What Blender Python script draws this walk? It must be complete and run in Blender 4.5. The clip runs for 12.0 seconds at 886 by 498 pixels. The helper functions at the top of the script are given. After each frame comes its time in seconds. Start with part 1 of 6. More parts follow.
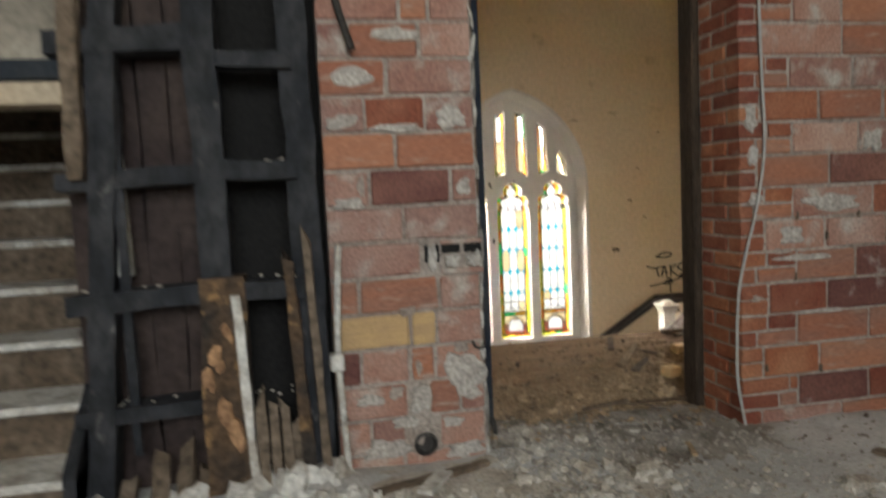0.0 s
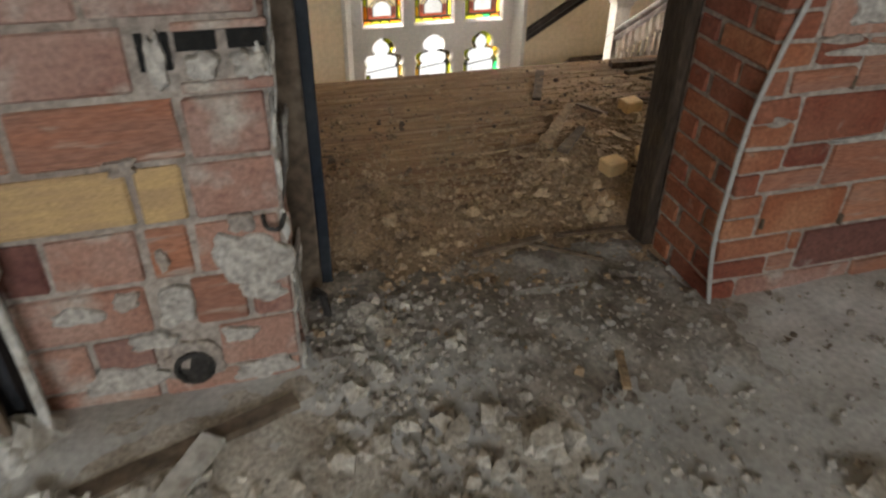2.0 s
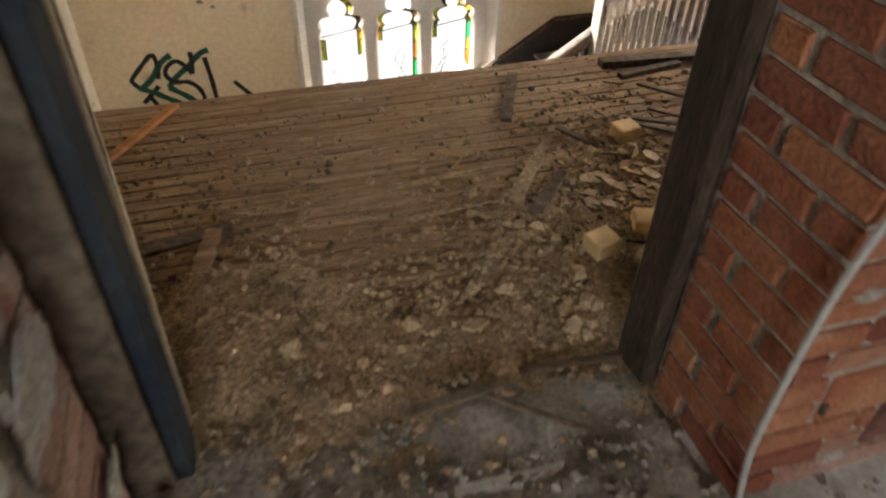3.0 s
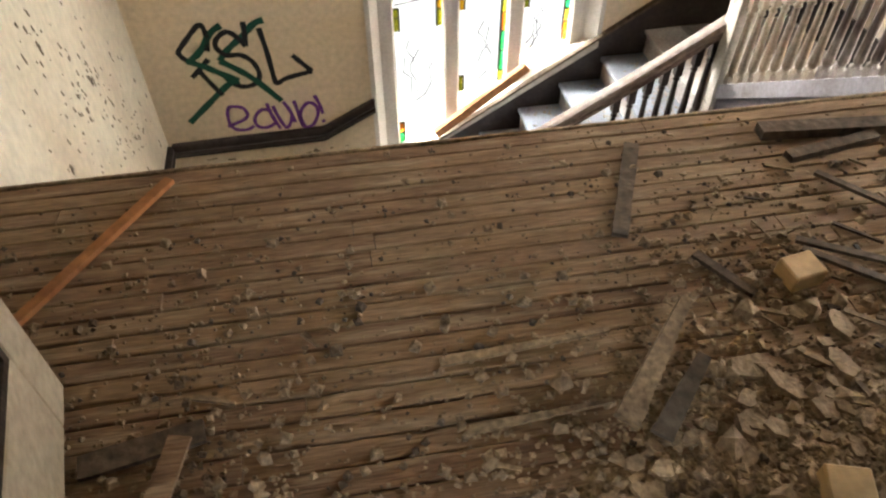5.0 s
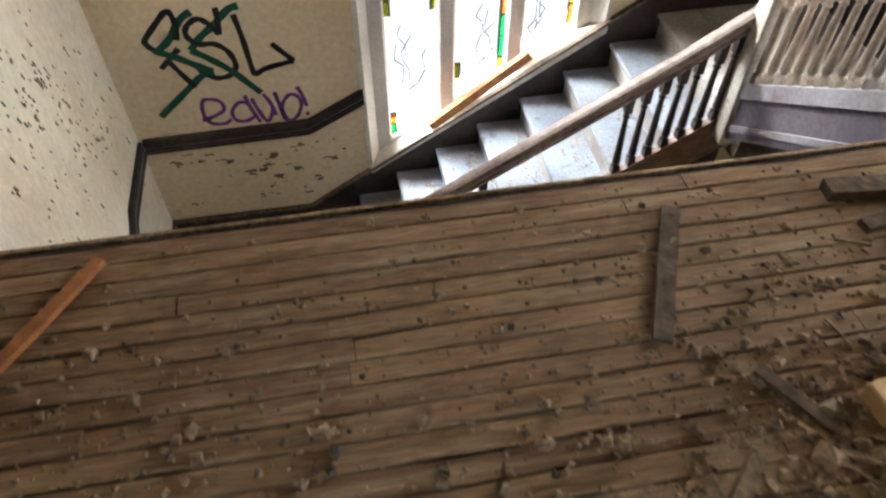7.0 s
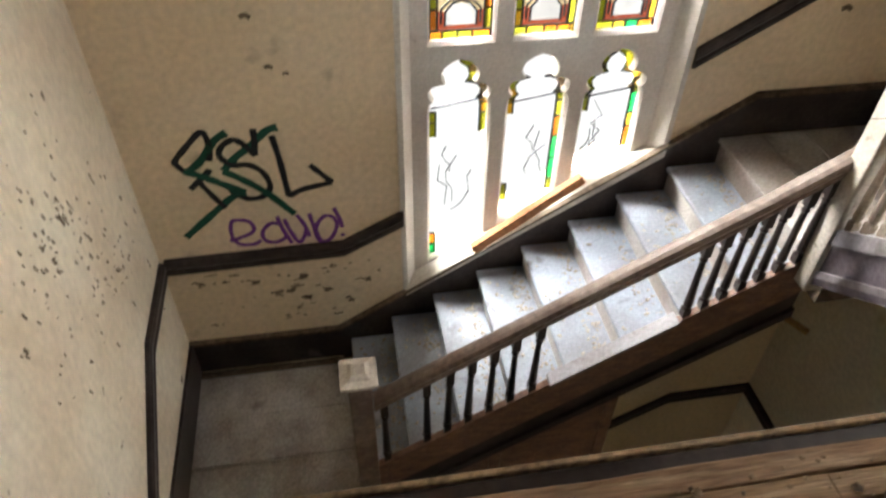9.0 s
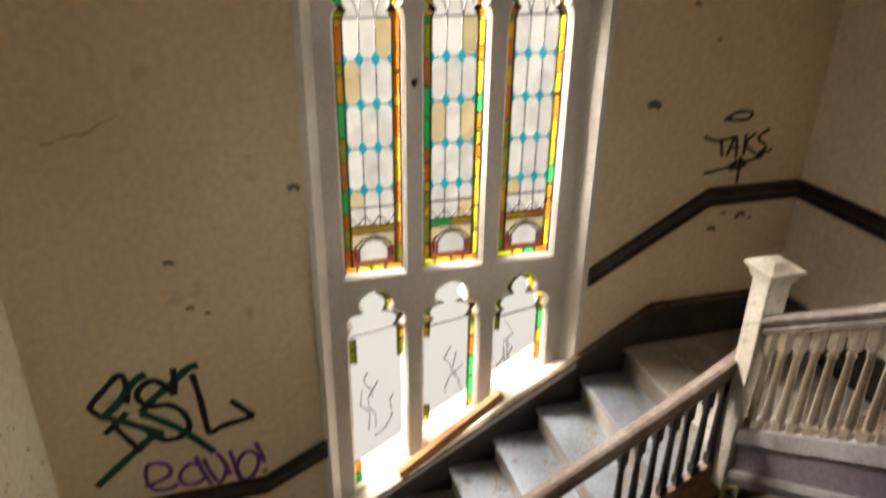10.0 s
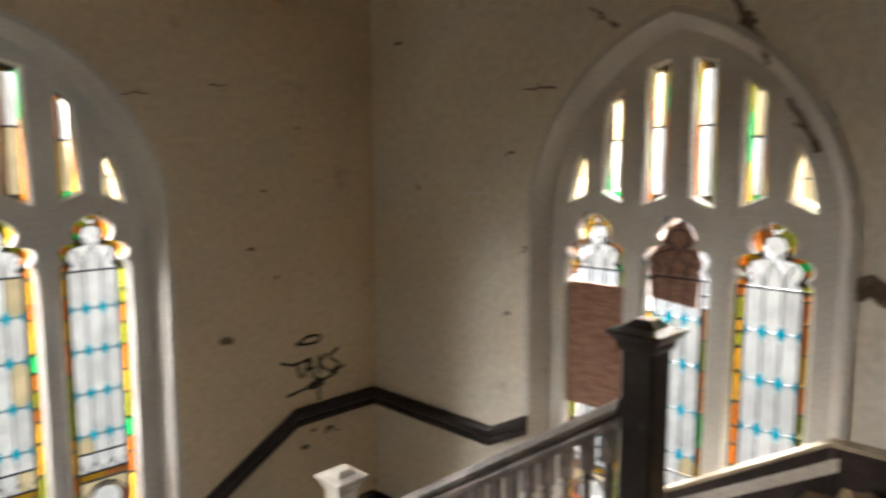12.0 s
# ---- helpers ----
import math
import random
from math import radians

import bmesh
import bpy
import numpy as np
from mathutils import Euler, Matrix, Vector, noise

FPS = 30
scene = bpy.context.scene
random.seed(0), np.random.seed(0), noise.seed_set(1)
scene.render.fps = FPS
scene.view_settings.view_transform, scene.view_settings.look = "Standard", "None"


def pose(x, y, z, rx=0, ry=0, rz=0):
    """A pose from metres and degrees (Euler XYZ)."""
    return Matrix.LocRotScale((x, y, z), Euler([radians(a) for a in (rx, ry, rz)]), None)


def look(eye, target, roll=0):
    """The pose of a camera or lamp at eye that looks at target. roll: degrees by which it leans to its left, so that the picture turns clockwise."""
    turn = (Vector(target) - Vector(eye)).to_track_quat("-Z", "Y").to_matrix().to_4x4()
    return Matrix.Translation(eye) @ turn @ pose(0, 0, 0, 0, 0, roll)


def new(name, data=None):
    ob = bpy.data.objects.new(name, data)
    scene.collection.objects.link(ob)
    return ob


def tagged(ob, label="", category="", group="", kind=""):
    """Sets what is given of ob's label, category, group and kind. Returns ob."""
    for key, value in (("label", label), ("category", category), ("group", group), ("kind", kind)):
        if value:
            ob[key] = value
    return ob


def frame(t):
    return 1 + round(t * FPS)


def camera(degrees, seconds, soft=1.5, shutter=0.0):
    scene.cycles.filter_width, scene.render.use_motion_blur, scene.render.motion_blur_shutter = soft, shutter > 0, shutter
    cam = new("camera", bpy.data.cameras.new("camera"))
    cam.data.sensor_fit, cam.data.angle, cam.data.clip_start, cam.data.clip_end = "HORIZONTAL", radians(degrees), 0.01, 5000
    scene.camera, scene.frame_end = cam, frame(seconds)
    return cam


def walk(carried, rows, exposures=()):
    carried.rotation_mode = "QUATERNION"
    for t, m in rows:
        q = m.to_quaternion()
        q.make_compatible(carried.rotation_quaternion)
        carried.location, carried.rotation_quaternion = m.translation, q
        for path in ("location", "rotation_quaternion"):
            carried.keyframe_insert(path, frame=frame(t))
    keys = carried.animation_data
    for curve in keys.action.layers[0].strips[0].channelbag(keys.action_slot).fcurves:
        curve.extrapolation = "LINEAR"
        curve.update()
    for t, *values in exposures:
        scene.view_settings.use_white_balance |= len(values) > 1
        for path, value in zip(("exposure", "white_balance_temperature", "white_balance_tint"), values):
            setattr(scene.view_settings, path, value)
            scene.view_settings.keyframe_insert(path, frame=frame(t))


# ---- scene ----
cam = camera(64.7, 12.0, 2.3, 0.5)
PATH = [
    (0, (0.65, 0.74, 1.026), (1.038, 2.695, 0.867), -2.6),
    (0.5, (0.789, 1.073, 1.069), (1.25, 2.963, 0.607), -0.3),
    (1, (0.916, 1.42, 1.221), (1.399, 3.182, 0.408), 0.2),
    (1.5, (1.094, 1.701, 1.201), (1.598, 3.353, 0.193), 0.8),
    (2, (1.262, 1.997, 1.201), (1.721, 3.59, 0.082), 0.9),
    (2.5, (1.418, 2.365, 1.247), (1.86, 3.901, 0.043), -0.5),
    (3, (1.617, 2.727, 1.225), (2.084, 4.195, -0.051), 1.4),
    (3.5, (1.732, 3.045, 1.203), (2.124, 4.499, -0.113), 2.3),
    (3.7, (1.759, 3.176, 1.191), (2.115, 4.644, -0.119), 2.0),
    (5.5, (1.862, 3.689, 1.22), (2.076, 5.02, -0.257), -0.6),
    (6.5, (1.848, 3.886, 1.178), (2.091, 5.194, -0.315), -0.4),
    (7, (1.926, 4.077, 1.157), (2.156, 5.365, -0.356), 0.0),
    (8.8, (1.706, 4.64, 1.127), (1.958, 6.036, -0.283), 1.7),
    (9, (1.752, 4.63, 1.128), (2.004, 6.069, -0.238), 1.0),
    (9.5, (1.788, 4.585, 1.159), (2.153, 6.172, -0.002), 0.7),
    (10, (1.801, 4.499, 1.239), (2.306, 6.238, 0.389), 0.8),
    (10.5, (1.88, 4.382, 1.288), (2.454, 6.205, 0.699), 0.4),
    (11, (1.909, 4.276, 1.304), (2.641, 6.095, 0.91), 0.1),
    (11.5, (1.975, 4.212, 1.321), (3.008, 5.902, 1.043), 0.0),
    (12, (2.049, 4.137, 1.355), (3.455, 5.539, 1.119), 0.0),
]
walk(cam, [(t, look(eye, target, roll)) for t, eye, target, roll in PATH],
     [(0, 0.3, 6450, 8), (0.5, 0.3, 6250, 7), (1, 0.3, 6350, 7), (2, 0.15, 6450, 9), (3, 0.38, 6600, 10), (3.7, 0.6, 6550, 10), (5.5, 0.46, 6250, 7), (7, 0.32, 5850, 6), (9, 0.12, 6300, 9),
      (9.5, -0.1, 6800, 10), (10, -0.45, 7100, 10), (10.5, -0.7, 6500, 8), (11, -0.72, 6150, 8), (11.5, -0.62, 6150, 8), (12, -0.52, 6150, 8)])

# ---- world and light ----
world = bpy.data.worlds.new("world")
scene.world = world
world.use_nodes = True
sky = world.node_tree.nodes.new("ShaderNodeTexSky")
sky.sky_type, sky.sun_disc = "NISHITA", False
sky.sun_elevation, sky.sun_rotation = radians(48), radians(30)
world.node_tree.links.new(sky.outputs["Color"], world.node_tree.nodes["Background"].inputs["Color"])
world.node_tree.nodes["Background"].inputs["Strength"].default_value = 0.12
sun = new("sun", bpy.data.lights.new("sun", "SUN"))
sun.data.energy, sun.data.angle, sun.data.color = 0.8, radians(12), (1, 0.95, 0.88)
sun.matrix_world = look((6, 14, 11), (2, 5, 0))


def window_light(name, m, width, height, power, colour):
    """Daylight of an opening: an area lamp that faces along m's -z."""
    ob = new(name, bpy.data.lights.new(name, "AREA"))
    ob.data.shape, ob.data.size, ob.data.size_y = "RECTANGLE", width, height
    ob.data.energy, ob.data.color = power, colour
    ob.matrix_world = m
    return ob


DAY = (1.0, 0.955, 0.895)
window_light("daylight_north", look((1.0, 9.7, 1.9), (3.5, 7.0, 0.2)), 4.2, 3.4, 5600, DAY)
window_light("daylight_east", look((7.0, 5.73, 2.3), (4.0, 5.73, 0.7)), 2.7, 2.8, 3700, DAY)
window_light("daylight_room", look((0.8, -1.95, 2.15), (1.0, 0.2, 0.75)), 2.4, 1.4, 160, (0.93, 0.97, 1.0))


# bright overcast sky seen through the windows
def sky_card(name, m, width, height, strength):
    mat = bpy.data.materials.new(name)
    mat.use_nodes = True
    glow = mat.node_tree.nodes["Principled BSDF"]
    glow.inputs["Base Color"].default_value = (0, 0, 0, 1)
    glow.inputs["Emission Color"].default_value, glow.inputs["Emission Strength"].default_value = (1.0, 0.99, 0.97, 1), strength
    mesh = bpy.data.meshes.new(name)
    mesh.from_pydata([m @ Vector(p) for p in ((-width / 2, -height / 2, 0), (width / 2, -height / 2, 0), (width / 2, height / 2, 0), (-width / 2, height / 2, 0))], [], [(0, 1, 2, 3)])
    mesh.materials.append(mat)
    return tagged(new(name, mesh), "plain bright overcast sky outside the window", "sky", kind="structure")


sky_card("backdrop_north", look((2.89, 11.0, 0.2), (2.89, 7.0, 0.2)), 14, 14, 1.0)
sky_card("backdrop_east", look((8.2, 5.73, 0.6), (4.0, 5.73, 0.6)), 12, 12, 1.0)


# ---- materials ----
def material(name, base, rough=0.8, metal=0.0, second=None, mix_scale=3.0, mix_at=(0.4, 0.65), grain=(40.0, 0.25), bump=0.3,
             stretch=(1, 1, 1), third=None, third_scale=12.0, third_at=(0.6, 0.7), vary=0.0, detail=6.0, bump_scale=None, dust=0.0):
    """A surface with two colours mixed by a broad noise, spots of a third, fine grain and relief; vary: change from piece to piece."""
    mat = bpy.data.materials.new(name)
    mat.use_nodes = True
    n, l = mat.node_tree.nodes, mat.node_tree.links
    bsdf = n["Principled BSDF"]
    bsdf.inputs["Roughness"].default_value, bsdf.inputs["Metallic"].default_value = rough, metal
    bsdf.inputs["Specular IOR Level"].default_value = 0.3
    geo, mapping = n.new("ShaderNodeNewGeometry"), n.new("ShaderNodeMapping")
    mapping.inputs["Scale"].default_value = stretch
    l.new(geo.outputs["Position"], mapping.inputs["Vector"])

    def tex(scale, det=detail):
        t = n.new("ShaderNodeTexNoise")
        t.inputs["Scale"].default_value, t.inputs["Detail"].default_value = scale, det
        l.new(mapping.outputs["Vector"], t.inputs["Vector"])
        return t.outputs["Fac"]

    def ramp(fac, lo, hi):
        r = n.new("ShaderNodeMapRange")
        r.inputs["From Min"].default_value, r.inputs["From Max"].default_value = lo, hi
        l.new(fac, r.inputs["Value"])
        return r.outputs["Result"]

    def mixed(fac, a, b, kind="MIX"):
        m = n.new("ShaderNodeMix")
        m.data_type, m.blend_type = "RGBA", kind
        for socket, value in ((m.inputs[0], fac), (m.inputs[6], a), (m.inputs[7], b)):
            if isinstance(value, (float, int)):
                socket.default_value = value
            elif isinstance(value, tuple):
                socket.default_value = (*value, 1)
            else:
                l.new(value, socket)
        return m.outputs[2]

    colour = base
    if second:
        colour = mixed(ramp(tex(mix_scale), *mix_at), base, second)
    if vary:
        info = n.new("ShaderNodeObjectInfo")
        hsv = n.new("ShaderNodeHueSaturation")
        value = n.new("ShaderNodeMapRange")
        value.inputs["To Min"].default_value, value.inputs["To Max"].default_value = 1 - vary, 1 + vary
        l.new(info.outputs["Random"], value.inputs["Value"])
        l.new(value.outputs["Result"], hsv.inputs["Value"])
        hue = n.new("ShaderNodeMapRange")
        hue.inputs["To Min"].default_value, hue.inputs["To Max"].default_value = 0.5 - vary * 0.03, 0.5 + vary * 0.03
        l.new(info.outputs["Random"], hue.inputs["Value"])
        l.new(hue.outputs["Result"], hsv.inputs["Hue"])
        if isinstance(colour, tuple):
            hsv.inputs["Color"].default_value = (*colour, 1)
        else:
            l.new(colour, hsv.inputs["Color"])
        colour = hsv.outputs["Color"]
    if third:
        colour = mixed(ramp(tex(third_scale), *third_at), colour, third)
    fine = tex(grain[0], 8.0)
    shade = n.new("ShaderNodeMapRange")
    shade.inputs["From Min"].default_value, shade.inputs["From Max"].default_value = 0.3, 0.7
    shade.inputs["To Min"].default_value, shade.inputs["To Max"].default_value = 1 - grain[1], 1 + grain[1] * 0.6
    l.new(fine, shade.inputs["Value"])
    colour = mixed(1.0, colour, shade.outputs["Result"], "MULTIPLY")
    l.new(colour, bsdf.inputs["Base Color"])
    b = n.new("ShaderNodeBump")
    b.inputs["Strength"].default_value, b.inputs["Distance"].default_value = bump, 0.01
    l.new(tex(bump_scale, 8.0) if bump_scale else fine, b.inputs["Height"])
    l.new(b.outputs["Normal"], bsdf.inputs["Normal"])
    return mat


def glass(name, tint, gloss=0.12):
    """Leaded window glass: tinted, clear to light, with a faint gloss."""
    mat = bpy.data.materials.new(name)
    mat.use_nodes = True
    n, l = mat.node_tree.nodes, mat.node_tree.links
    n.remove(n["Principled BSDF"])
    clear, shine, mix = n.new("ShaderNodeBsdfTransparent"), n.new("ShaderNodeBsdfGlossy"), n.new("ShaderNodeMixShader")
    shine.inputs["Roughness"].default_value = 0.2
    mix.inputs["Fac"].default_value = gloss * 0.4
    geo, noise_a, info, hsv = (n.new("ShaderNodeNewGeometry"), n.new("ShaderNodeTexNoise"), n.new("ShaderNodeObjectInfo"),
                               n.new("ShaderNodeHueSaturation"))
    noise_a.inputs["Scale"].default_value, noise_a.inputs["Detail"].default_value = 9.0, 5.0
    l.new(geo.outputs["Position"], noise_a.inputs["Vector"])
    rng = n.new("ShaderNodeMapRange")
    rng.inputs["From Min"].default_value, rng.inputs["From Max"].default_value = 0.35, 0.7
    rng.inputs["To Min"].default_value, rng.inputs["To Max"].default_value = 1.03, 0.93
    l.new(noise_a.outputs["Fac"], rng.inputs["Value"])
    val = n.new("ShaderNodeMath")
    val.operation = "MULTIPLY"
    rnd = n.new("ShaderNodeMapRange")
    rnd.inputs["To Min"].default_value, rnd.inputs["To Max"].default_value = 0.94, 1.05
    l.new(info.outputs["Random"], rnd.inputs["Value"])
    l.new(rng.outputs["Result"], val.inputs[0])
    l.new(rnd.outputs["Result"], val.inputs[1])
    hsv.inputs["Color"].default_value = (*tint, 1)
    l.new(val.outputs["Value"], hsv.inputs["Value"])
    l.new(hsv.outputs["Color"], clear.inputs["Color"])
    l.new(clear.outputs[0], mix.inputs[1])
    l.new(shine.outputs[0], mix.inputs[2])
    l.new(mix.outputs[0], n["Material Output"].inputs["Surface"])
    return mat


PLASTER = material("plaster", (0.7, 0.58, 0.41), 0.9, second=(0.63, 0.505, 0.345), mix_scale=0.9, mix_at=(0.38, 0.7), third=(0.36, 0.29, 0.2), third_scale=4.0,
                   third_at=(0.66, 0.8), grain=(25, 0.12), bump=0.25, detail=9.0)
PLASTER_PALE = material("pale_plaster", (0.82, 0.77, 0.67), 0.85, second=(0.74, 0.66, 0.54), mix_scale=1.0, mix_at=(0.38, 0.7), third=(0.42, 0.35, 0.26), third_scale=4.0,
                        third_at=(0.68, 0.82), grain=(25, 0.12), bump=0.25, detail=9.0)
PLASTER_OLD = material("spotted_plaster", (0.7, 0.63, 0.5), 0.9, second=(0.62, 0.53, 0.4), mix_scale=1.6, third=(0.16, 0.12, 0.08), third_scale=9.0,
                       third_at=(0.7, 0.74), grain=(25, 0.12), bump=0.3, stretch=(1, 1.3, 0.75))
STONE = material("painted_stone", (0.66, 0.63, 0.58), 0.75, second=(0.56, 0.525, 0.475), mix_scale=2.0, third=(0.3, 0.27, 0.22), third_scale=8, third_at=(0.7, 0.8),
                 grain=(60, 0.12), bump=0.15)
# plaster in dark mottled grey-brown, for the wall over the narrow stair
DARK_PLASTER = material("smoke_stained_plaster", (0.3, 0.27, 0.22), 0.9, second=(0.17, 0.15, 0.12), mix_scale=2.5, third=(0.1, 0.08, 0.06), third_scale=7, third_at=(0.62, 0.75), grain=(40, 0.3), bump=0.4)
CLAY = material("clay_block", (0.27, 0.135, 0.1), 0.9, second=(0.35, 0.235, 0.19), mix_scale=5.0, mix_at=(0.35, 0.7), third=(0.4, 0.36, 0.31), third_scale=8, third_at=(0.52, 0.68),
                grain=(90, 0.3), bump=0.5, vary=0.22)
CLAY_ORANGE = material("scored_orange_clay", (0.33, 0.14, 0.082), 0.9, second=(0.28, 0.145, 0.1), mix_scale=3.0, third=(0.36, 0.28, 0.23), third_scale=7, third_at=(0.6, 0.75),
                       grain=(40, 0.3), bump=0.6, stretch=(1, 1, 5), vary=0.12)
CLAY_DARK = material("burnt_clay_block", (0.13, 0.052, 0.042), 0.8, second=(0.18, 0.08, 0.06), mix_scale=6, third=(0.36, 0.32, 0.28), third_scale=9, third_at=(0.62, 0.75),
                     grain=(80, 0.3), bump=0.5, vary=0.15)
CLAY_RED = material("red_brick", (0.2, 0.06, 0.032), 0.85, second=(0.26, 0.105, 0.06), mix_scale=7.0, third=(0.34, 0.28, 0.23), third_scale=9, third_at=(0.68, 0.82),
                    grain=(90, 0.3), bump=0.45, vary=0.3)
CLAY_YELLOW = material("yellow_clay", (0.5, 0.34, 0.16), 0.85, second=(0.42, 0.28, 0.15), mix_scale=9, grain=(90, 0.3), bump=0.5, stretch=(1, 1, 6))
MORTAR = material("mortar", (0.33, 0.285, 0.245), 0.95, second=(0.25, 0.2, 0.165), mix_scale=5, grain=(70, 0.4), bump=0.8)
MORTAR_PALE = material("pale_mortar", (0.42, 0.39, 0.35), 0.95, second=(0.33, 0.3, 0.265), mix_scale=14, grain=(70, 0.4), bump=0.8)
DUST = material("dusty_floor", (0.34, 0.328, 0.305), 0.95, second=(0.46, 0.448, 0.425), mix_scale=1.3, third=(0.19, 0.165, 0.135), third_scale=3.0, third_at=(0.55, 0.78),
                grain=(60, 0.22), bump=0.2)
DIRT = material("dirt", (0.25, 0.17, 0.1), 0.95, second=(0.32, 0.23, 0.145), mix_scale=3.0, third=(0.12, 0.085, 0.055), third_scale=7, third_at=(0.52, 0.7),
                grain=(90, 0.5), bump=0.6)
SOIL = material("trodden_soil", (0.215, 0.185, 0.152), 0.95, second=(0.31, 0.292, 0.265), mix_scale=2.4, mix_at=(0.42, 0.68), third=(0.1, 0.077, 0.056), third_scale=4.5, third_at=(0.5, 0.68),
                grain=(70, 0.4), bump=0.5)
RUBBLE = material("rubble", (0.44, 0.405, 0.35), 0.95, second=(0.3, 0.26, 0.21), mix_scale=9, grain=(80, 0.4), bump=0.6)
CRUMB = material("grey_crumbs", (0.32, 0.29, 0.25), 0.95, second=(0.2, 0.175, 0.145), mix_scale=9, grain=(80, 0.4), bump=0.5)
CHIPS = material("plaster_chips", (0.37, 0.265, 0.16), 0.95, second=(0.22, 0.15, 0.09), mix_scale=8, grain=(80, 0.4), bump=0.4)
PLANK = material("floor_plank", (0.262, 0.163, 0.092), 0.92, second=(0.19, 0.114, 0.062), mix_scale=2.5, third=(0.34, 0.245, 0.15), third_scale=2.2, third_at=(0.5, 0.72),
                 grain=(14, 0.36), bump=0.35, stretch=(1.5, 16, 16), vary=0.16)
OLD_WOOD = material("old_wood", (0.32, 0.225, 0.13), 0.8, second=(0.2, 0.135, 0.08), mix_scale=3, grain=(22, 0.5), bump=0.4, stretch=(3, 3, 3))
GREY_WOOD = material("grey_wood", (0.1, 0.073, 0.05), 0.95, second=(0.15, 0.115, 0.083), mix_scale=4, grain=(30, 0.5), bump=0.5)
ORANGE_WOOD = material("orange_wood", (0.4, 0.17, 0.06), 0.6, second=(0.3, 0.12, 0.045), mix_scale=5, grain=(30, 0.3), bump=0.2)
PALE_WOOD = material("pale_wood", (0.62, 0.43, 0.22), 0.7, second=(0.55, 0.36, 0.17), mix_scale=6, grain=(30, 0.2), bump=0.2)
DARK_WOOD = material("dark_stained_wood", (0.026, 0.018, 0.016), 0.4, second=(0.05, 0.038, 0.034), mix_scale=4, grain=(30, 0.35), bump=0.2,
                     third=(0.16, 0.13, 0.11), third_scale=5, third_at=(0.68, 0.85))
# brown wood, darkened further to carry shade
SHADED_JAMB = material("jamb_wood", (0.034, 0.023, 0.015), 0.95, second=(0.06, 0.041, 0.027), mix_scale=5, grain=(26, 0.5), bump=0.4, stretch=(5, 5, 1))
BLUE_PAINT = material("blue_black_paint", (0.012, 0.017, 0.026), 0.85, second=(0.024, 0.028, 0.033), mix_scale=4, grain=(40, 0.3), bump=0.2)
RAIL_WOOD = material("dusty_rail_wood", (0.15, 0.105, 0.085), 0.45, second=(0.22, 0.17, 0.145), mix_scale=4, grain=(28, 0.35), bump=0.2, third=(0.1, 0.06, 0.04),
                     third_scale=3, third_at=(0.58, 0.75))
# darker copy of the rail wood, shade mixed in, with pale dust
RAIL_SHADED = material("dark_rail_wood", (0.1, 0.075, 0.065), 0.45, second=(0.16, 0.13, 0.12), mix_scale=3, grain=(28, 0.35), bump=0.2, third=(0.36, 0.32, 0.28),
                     third_scale=2.2, third_at=(0.5, 0.7))
# worn grey paint with the blue of the window light mixed in
STAIR_PAINT_DAYLIT = material("worn_stair_paint", (0.33, 0.37, 0.44), 0.36, second=(0.25, 0.26, 0.29), mix_scale=3.2, third=(0.1, 0.085, 0.075), third_scale=5.5,
                       third_at=(0.6, 0.74), grain=(60, 0.2), bump=0.35)
LANDING_PAINT = material("worn_landing_paint", (0.5, 0.475, 0.45), 0.3, second=(0.3, 0.255, 0.22), mix_scale=2.6, third=(0.12, 0.095, 0.075), third_scale=5,
                         third_at=(0.64, 0.8), grain=(70, 0.3), bump=0.25)
WHITE_PAINT = material("dusty_white_paint", (0.6, 0.56, 0.5), 0.65, second=(0.46, 0.41, 0.35), mix_scale=4, third=(0.2, 0.16, 0.12), third_scale=9, third_at=(0.66, 0.76),
                       grain=(50, 0.2), bump=0.2)
PANEL_PURPLE = material("dull_violet_paint", (0.09, 0.077, 0.098), 0.35, second=(0.13, 0.11, 0.125), mix_scale=3, grain=(50, 0.25), bump=0.15)
STRING_PAINT = material("grey_violet_paint", (0.3, 0.285, 0.31), 0.4, second=(0.2, 0.18, 0.185), mix_scale=4, third=(0.12, 0.1, 0.09), third_scale=8, third_at=(0.64, 0.76),
                        grain=(50, 0.2), bump=0.15)
SPANDREL_WOOD = material("reddish_dark_wood", (0.23, 0.13, 0.09), 0.45, second=(0.15, 0.085, 0.06), mix_scale=4, third=(0.12, 0.08, 0.055), third_scale=7, third_at=(0.62, 0.78),
                         grain=(26, 0.4), bump=0.3, stretch=(2, 2, 6))
DOOR_PAINT = material("cream_door_paint", (0.42, 0.345, 0.25), 0.7, second=(0.3, 0.235, 0.155), mix_scale=2.5, third=(0.22, 0.17, 0.11), third_scale=8, third_at=(0.68, 0.78),
                      grain=(45, 0.2), bump=0.2)
CHAR = material("blackened_wood", (0.013, 0.014, 0.017), 0.8, second=(0.033, 0.033, 0.036), mix_scale=7, third=(0.15, 0.14, 0.13), third_scale=13, third_at=(0.64, 0.78),
                grain=(30, 0.5), bump=0.7, stretch=(1, 1, 0.6))
RAW_WOOD = material("raw_broken_wood", (0.36, 0.21, 0.11), 0.9, second=(0.2, 0.11, 0.06), mix_scale=14, grain=(50, 0.4), bump=0.6)
CHALK = material("white_chalk", (0.85, 0.84, 0.8), 0.9, grain=(120, 0.3), bump=0.1)
